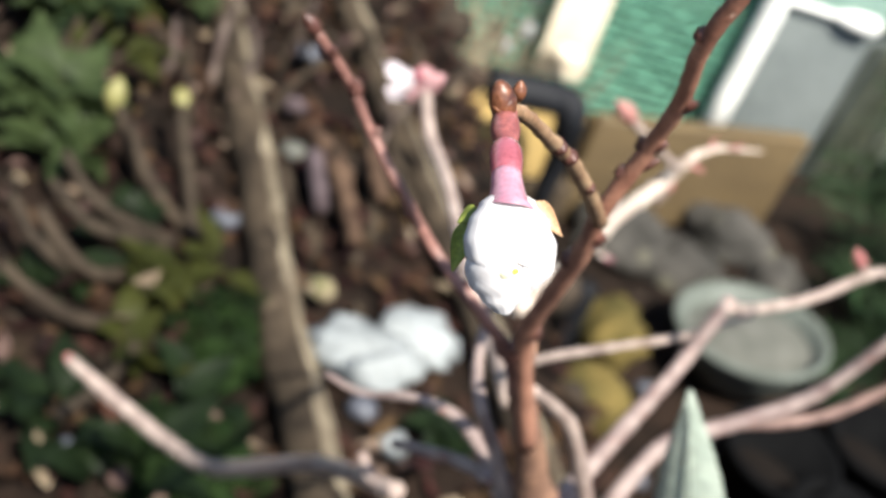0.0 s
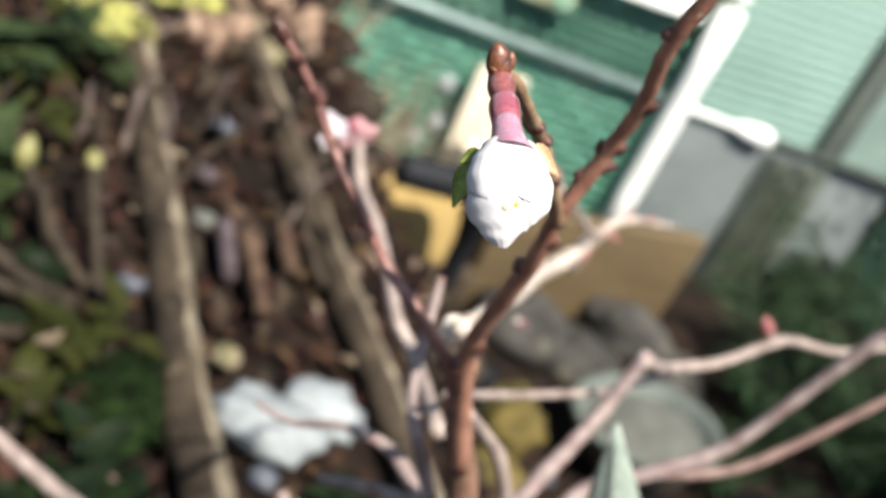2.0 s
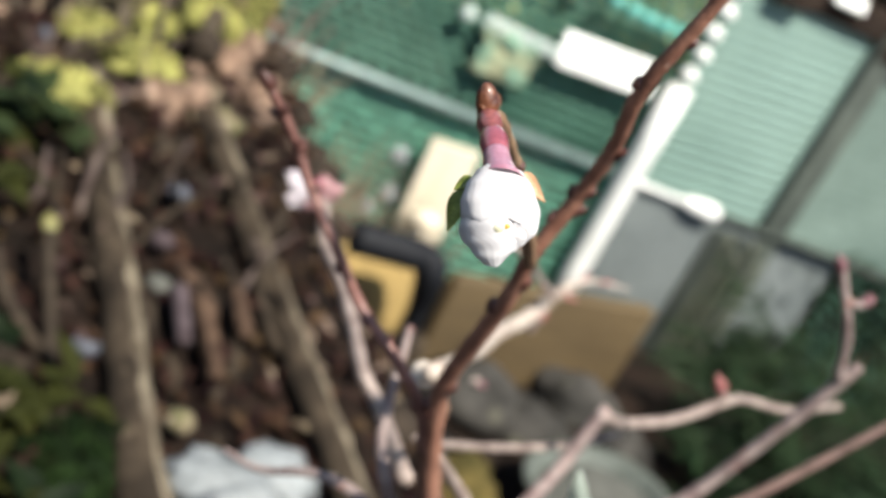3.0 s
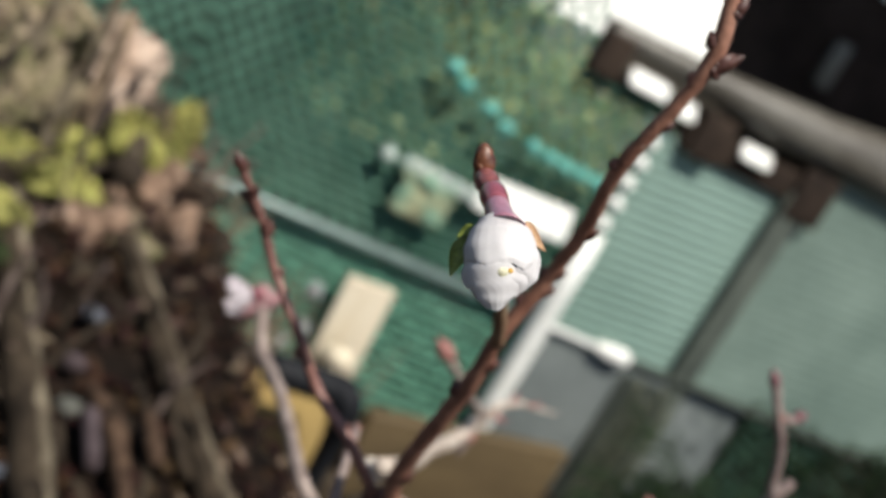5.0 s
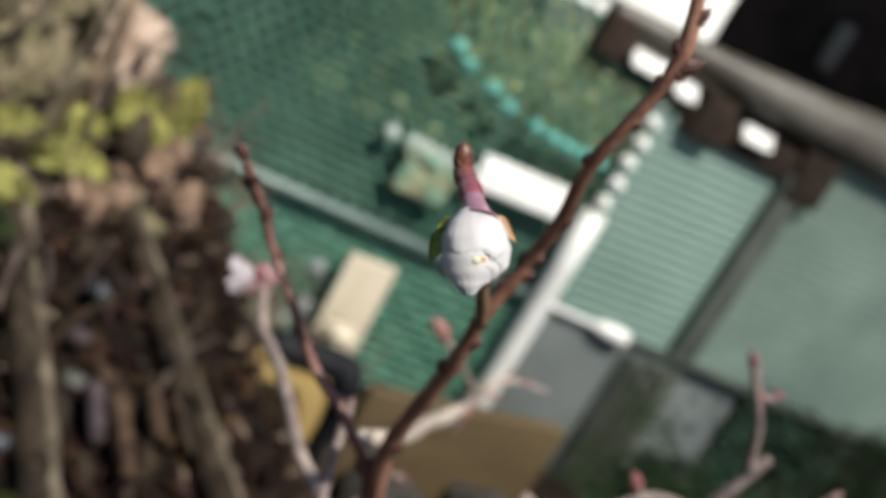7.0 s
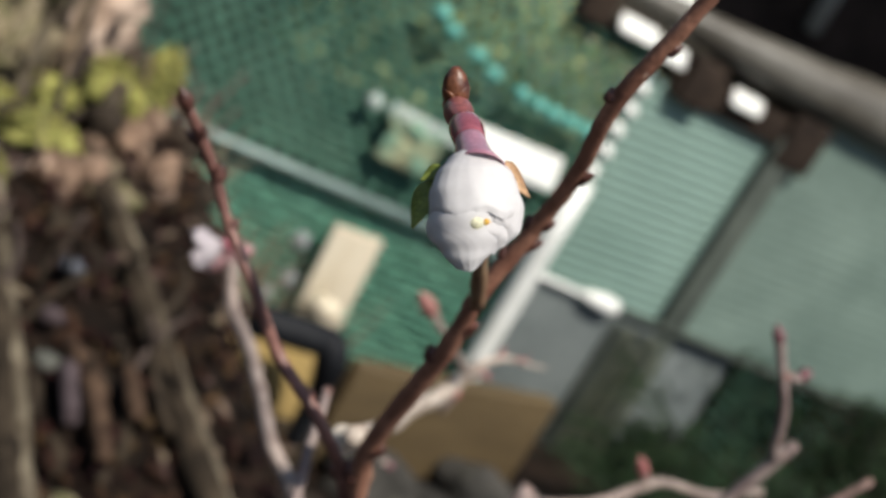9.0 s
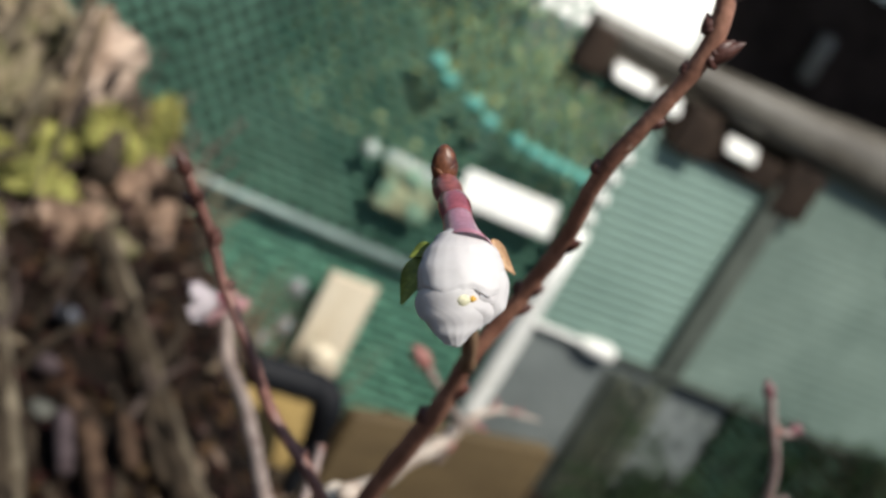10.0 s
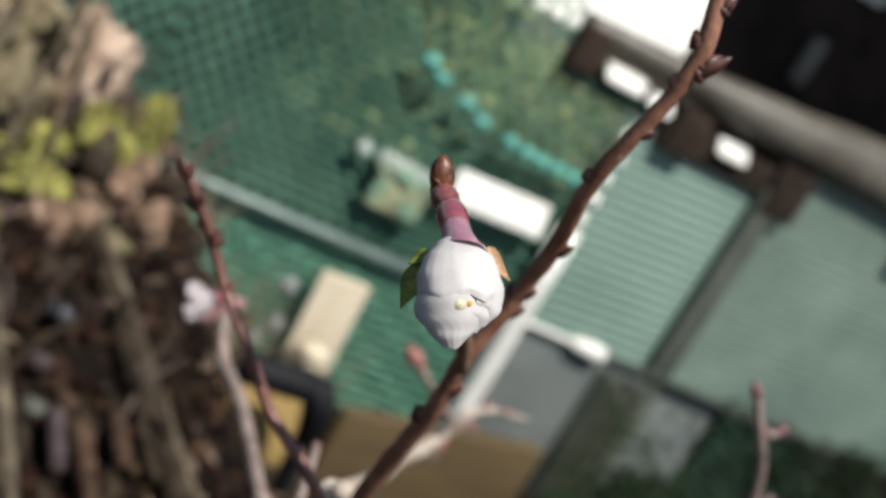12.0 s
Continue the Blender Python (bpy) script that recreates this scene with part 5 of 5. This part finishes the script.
leaf_tuft((-0.4815, 1.0019, 0.7600), 22, 24, 0.075, M_LEAFM, "spreading green leaves at the bed's edge")
leaf_tuft((-0.5155, 1.3072, 0.7600), 23, 16, 0.07, M_LEAFM, "spreading green leaves at the bed's edge")
young = thing("young_shoot", (-0.3614, 0.9761, 0.7350), "pale yellow bud on a tan stalk in the bed", "plant")
young_tip = Vector((-0.4112, 0.9982, 0.8000))
part("stalk", tube(bmesh.new(), [(-0.3640, 0.9829, 0.7300, 0.006), (*(Vector((-0.3865, 0.9879, 0.7700))), 0.0052), (*young_tip, 0.005)], 8, 5, 0.05), M_STALK, young)
part("bud", ellipsoid(bmesh.new(), young_tip, (-0.1, 0.3, 1), 0.040, 0.0105, 0.8, 12, 9, 0.06), M_SHOOT, young, "pale yellow-green bud")
leaf_tuft((0.0220, 0.8234, 0.7400), 7, 6, 0.05, M_LEAFD, "small green leaves by the stem")


def frond_plant(at, seed, n, size, label):
    rr = random.Random(seed)
    plant = thing("fern", at, label, "fern", "ferns")
    for k in range(n):
        a = rr.uniform(0, 2 * math.pi)
        ln = size * rr.uniform(0.6, 1.0)
        out = Vector((math.cos(a), math.sin(a), 0))
        pts = [Vector(at) + out * ln * 0.75 * u + Vector((0, 0, ln * (0.95 * u - 0.45 * u * u))) for u in (0, 0.33, 0.66, 1.0)]
        bm = tube(bmesh.new(), [(*p, 0.0025 - 0.0005 * i) for i, p in enumerate(pts)], 5, 5, 0.0)
        path = spline([tuple(p) for p in pts], 16)
        for i, p in enumerate(path[5:], 5):
            u = i / len(path)
            w = ln * 0.26 * math.sin(math.pi * min(u * 1.02, 0.98)) + 0.004
            side = Vector((-out.y, out.x, 0))
            for sg in (-1, 1):
                if rr.random() < 0.25:
                    continue
                v = w * rr.uniform(0.45, 1.1)
                blade(bm, p, Vector(p) + side * sg * v + out * v * rr.uniform(0.1, 0.9) + Vector((0, 0, v * rr.uniform(-0.6, 0.35))), (out.x, out.y, rr.uniform(-0.6, 0.9)), min(w * 0.10, 0.007), 0.0, 3)
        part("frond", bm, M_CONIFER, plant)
    return plant


frond_plant((0.70, 2.02, 0.33), 2, 20, 0.50, "dark green fern in front of the panels")
frond_plant((0.92, 2.10, 0.33), 3, 24, 0.70, "dark green fern in front of the panels")
frond_plant((1.15, 2.25, 0.28), 4, 22, 0.72, "dark green fern in front of the panels")
frond_plant((0.60, 1.72, 0.36), 5, 12, 0.26, "dark green fern on the terrace")

# pale dead leaves and sticks on the bed
bm = bmesh.new()
rnd = random.Random(21)
for i in range(420):
    y = rnd.uniform(0.6, 2.1)
    x = rnd.uniform(-1.0, 0.05)
    if x + 0.526 * (y - 1.25) > 0.03:
        continue
    z = ground_z(x, y) + rnd.uniform(0.008, 0.028)
    a = rnd.uniform(0, 2 * math.pi)
    d = Vector((math.cos(a), math.sin(a), rnd.uniform(-0.5, 0.7))) * rnd.uniform(0.018, 0.042)
    blade(bm, (x, y, z), Vector((x, y, z)) + d, (-math.sin(a), math.cos(a), rnd.uniform(-0.8, 0.8)), rnd.uniform(0.008, 0.020), rnd.uniform(-0.01, 0.012), 6, rnd.uniform(-0.5, 0.8))
solo("pale_leaf_litter", bm, M_PALELITTER, "pale tan curled dead leaves on the soil", "leaf litter", kind="stuff")
for i in range(16):
    y = rnd.uniform(0.8, 1.9)
    x = -0.05 - 0.55 * (y - 0.9) + rnd.uniform(-0.20, 0.06)
    z = ground_z(x, y) + 0.014
    a = rnd.gauss(2.1, 0.5)
    d = Vector((math.cos(a), math.sin(a), rnd.uniform(-0.1, 0.35))) * rnd.uniform(0.04, 0.10)
    c = Vector((x, y, z))
    solo("stick", tube(bmesh.new(), [(*(c - d * 0.5), 0.0065), (*(c + Vector((0.004, 0, 0.004))), 0.0075), (*(c + d * 0.5), 0.0050)], 8, 5, 0.12), M_STALK if i % 3 else M_LOG, "short weathered stick on the leaf litter", "stick", "sticks")

# stones and crooked sticks lying between the two logs
for i, (c, r, mm, words) in enumerate((
        ((-0.3300, 1.3324, 0.7520), 0.015, M_PEBBLE, "bluish grey stone between the logs"),
        ((-0.2937, 1.2068, 0.7520), 0.014, M_LILAC, "small pinkish grey stone between the logs"),
        ((-0.2599, 1.1196, 0.7520), 0.014, M_GRIT, "small round grey stone between the logs"),
        ((-0.1466, 0.9272, 0.7520), 0.015, M_MOSSROCK, "small ochre stone between the logs"))):
    solo("bed_stone", rock(bmesh.new(), c, (r, r * 0.9, r * 0.75), i + 171, 2, 0.25, 1.2), mm, words, "stone", "stones between the logs")
solo("stick", tube(bmesh.new(), [(-0.2370, 1.1250, 0.7570, 0.0085), (-0.2159, 1.0818, 0.7570, 0.0095), (-0.1935, 1.0397, 0.7550, 0.0075)], 8, 6, 0.12), M_LILAC, "short lilac-grey weathered stick on the litter", "stick", "sticks")
solo("stick", tube(bmesh.new(), [(-0.2601, 1.1679, 0.7580, 0.0075), (-0.2152, 1.1266, 0.7600, 0.0115), (-0.1830, 1.0768, 0.7570, 0.0105), (-0.1463, 1.0133, 0.7550, 0.0085)], 8, 6, 0.14), M_TANSTICK, "crooked tan stick on the leaf litter", "stick", "sticks")
solo("stick", tube(bmesh.new(), [(-0.1912, 1.1770, 0.7570, 0.0080), (-0.1623, 1.1212, 0.7600, 0.0100), (-0.1485, 1.0992, 0.7570, 0.0070)], 8, 6, 0.14), M_TANSTICK, "broken tan stick among the dead leaves", "stick", "sticks")

solo("pale_stone", rock(bmesh.new(), (-0.1104, 2.9300, 0.2129), (0.048, 0.03, 0.024), 97, 2, 0.2), M_CREAM, "pale rounded stone at the foot of the board", "stone", "fence foot stones")
for i in range(48):
    y = rnd.uniform(1.10, 1.95)
    x = -0.06 - 0.55 * (y - 0.9) + rnd.uniform(-0.30, 0.10)
    c = Vector((x, y, ground_z(x, y) + 0.006))
    d = Vector((rnd.gauss(0, 0.35), rnd.gauss(0.2, 0.4), rnd.uniform(0.5, 1.0))).normalized() * rnd.uniform(0.05, 0.13)
    bend = Vector((rnd.gauss(0, 0.012), rnd.gauss(0, 0.012), 0))
    r = rnd.uniform(0.0035, 0.0065)
    solo("dry_stem", tube(bmesh.new(), [(*c, r), (*(c + d * 0.5 + bend), r * 0.85), (*(c + d), r * 0.5)], 7, 5, 0.1), M_DRYSTEM if i % 2 else M_STALK, "dead upright plant stem in the bed", "stem", "dead stems")
# dry grass beside the pale board
bm = bmesh.new()
for i in range(80):
    c = on_fence(rnd.uniform(-0.62, -0.20), 0.0, rnd.uniform(-0.35, -0.15))
    d = Vector((rnd.gauss(0, 0.12), rnd.gauss(0, 0.08), rnd.uniform(0.22, 0.46)))
    blade(bm, c, c + d, (1, rnd.gauss(0, 0.5), 0), 0.008, rnd.gauss(0, 0.04), 6)
for i in range(70):
    c = Vector((-0.5002, 2.3500, 0.6077)) + Vector((rnd.uniform(-0.06, 0.07), rnd.uniform(-0.05, 0.05), -0.16))
    d = Vector((rnd.gauss(0.02, 0.05), rnd.gauss(0, 0.04), rnd.uniform(0.12, 0.26)))
    blade(bm, c, c + d, (1, rnd.gauss(0, 0.5), 0), 0.006, rnd.gauss(0, 0.03), 6)
solo("dry_grass", bm, M_DRYGRASS, "pale tan dry grass at the fence foot", "grass", kind="stuff")
for i, c in enumerate(((-0.2386, 2.8957, 0.3469), (-0.2256, 2.9010, 0.2399), (-0.2558, 2.8672, 0.1897))):
    solo("pale_stone", rock(bmesh.new(), c, (0.024, 0.02, 0.03), i + 91, 2, 0.3), M_WSTONE, "pale stone standing at the fence", "stone", "fence foot stones")

# bare reddish stems between the rock and the net
brush = thing("bare_stems", (-0.51, 2.20, 0.70), "thin bare reddish stems beside the rock", "shrub")
for i in range(16):
    c = Vector((-0.51 + rnd.gauss(0, 0.03), 2.20 + rnd.gauss(0, 0.03), 0.62))
    d = Vector((rnd.gauss(0.0, 0.04), rnd.gauss(0, 0.03), rnd.uniform(0.12, 0.22)))
    part("stem", tube(bmesh.new(), [(*c, 0.004), (*(c + d * 0.5 + Vector((rnd.gauss(0, 0.008), 0, 0))), 0.003), (*(c + d), 0.002)], 6, 4, 0.1), M_BROWNTWIG, brush)

# small stones, stakes and dead stems packed between the rocks
rs = random.Random(33)
for i in range(34):
    y = rs.uniform(1.60, 2.15)
    x = -0.27 - 0.20 * (y - 1.2) - rs.uniform(0.02, 0.42)
    r = rs.uniform(0.014, 0.036)
    z = ground_z(x, y) + r * 0.5 + rs.uniform(0.0, 0.05) * (y > 1.75)
    m, words = ((M_BROWNROCK, "rough brown stone between the rocks"), (M_MOSSROCK, "mossy tan stone between the rocks"), (M_RUBBLE, "dark broken stone between the rocks"))[i % 3]
    solo("packing_stone", rock(bmesh.new(), (x, y, z), (r, r * rs.uniform(0.7, 1.1), r * rs.uniform(0.7, 1.3)), i + 131, 2, 0.6, 1.8), m, words, "stone", "rockery packing stones")
for i, (a, b, w) in enumerate((((-0.500, 1.760, 0.735), (-0.525, 1.775, 0.842), 0.013), ((-0.655, 1.95, 0.75), (-0.690, 1.98, 0.95), 0.012), ((-0.700, 2.00, 0.76), (-0.735, 2.03, 1.00), 0.010), ((-0.610, 1.70, 0.735), (-0.640, 1.73, 0.90), 0.009), ((-0.740, 1.85, 0.75), (-0.77, 1.88, 0.98), 0.011))):
    bm = board_between(a, Vector(a) + Vector((w * 2, w * 0.6, 0)), a[2] - 0.03, b[2], w * 0.8)
    solo("split_stake", bm, M_LOGP if i != 1 else M_PALEWOOD, "short split wooden stake standing in the rockery", "stake", "rockery stakes")
for i in range(40):
    y = rs.uniform(1.55, 2.10)
    x = -0.30 - 0.20 * (y - 1.2) - rs.uniform(0.05, 0.45)
    c = Vector((x, y, ground_z(x, y)))
    d = Vector((rs.gauss(0, 0.03), rs.gauss(0, 0.02), rs.uniform(0.07, 0.24)))
    r = rs.uniform(0.002, 0.005)
    solo("dry_stem", tube(bmesh.new(), [(*c, r), (*(c + d * 0.5 + Vector((rs.gauss(0, 0.01), 0, 0))), r * 0.85), (*(c + d), r * 0.5)], 6, 4, 0.1), M_DRYSTEM if i % 3 else M_PALEWOOD, "dead upright plant stem in the rockery", "stem", "dead stems")
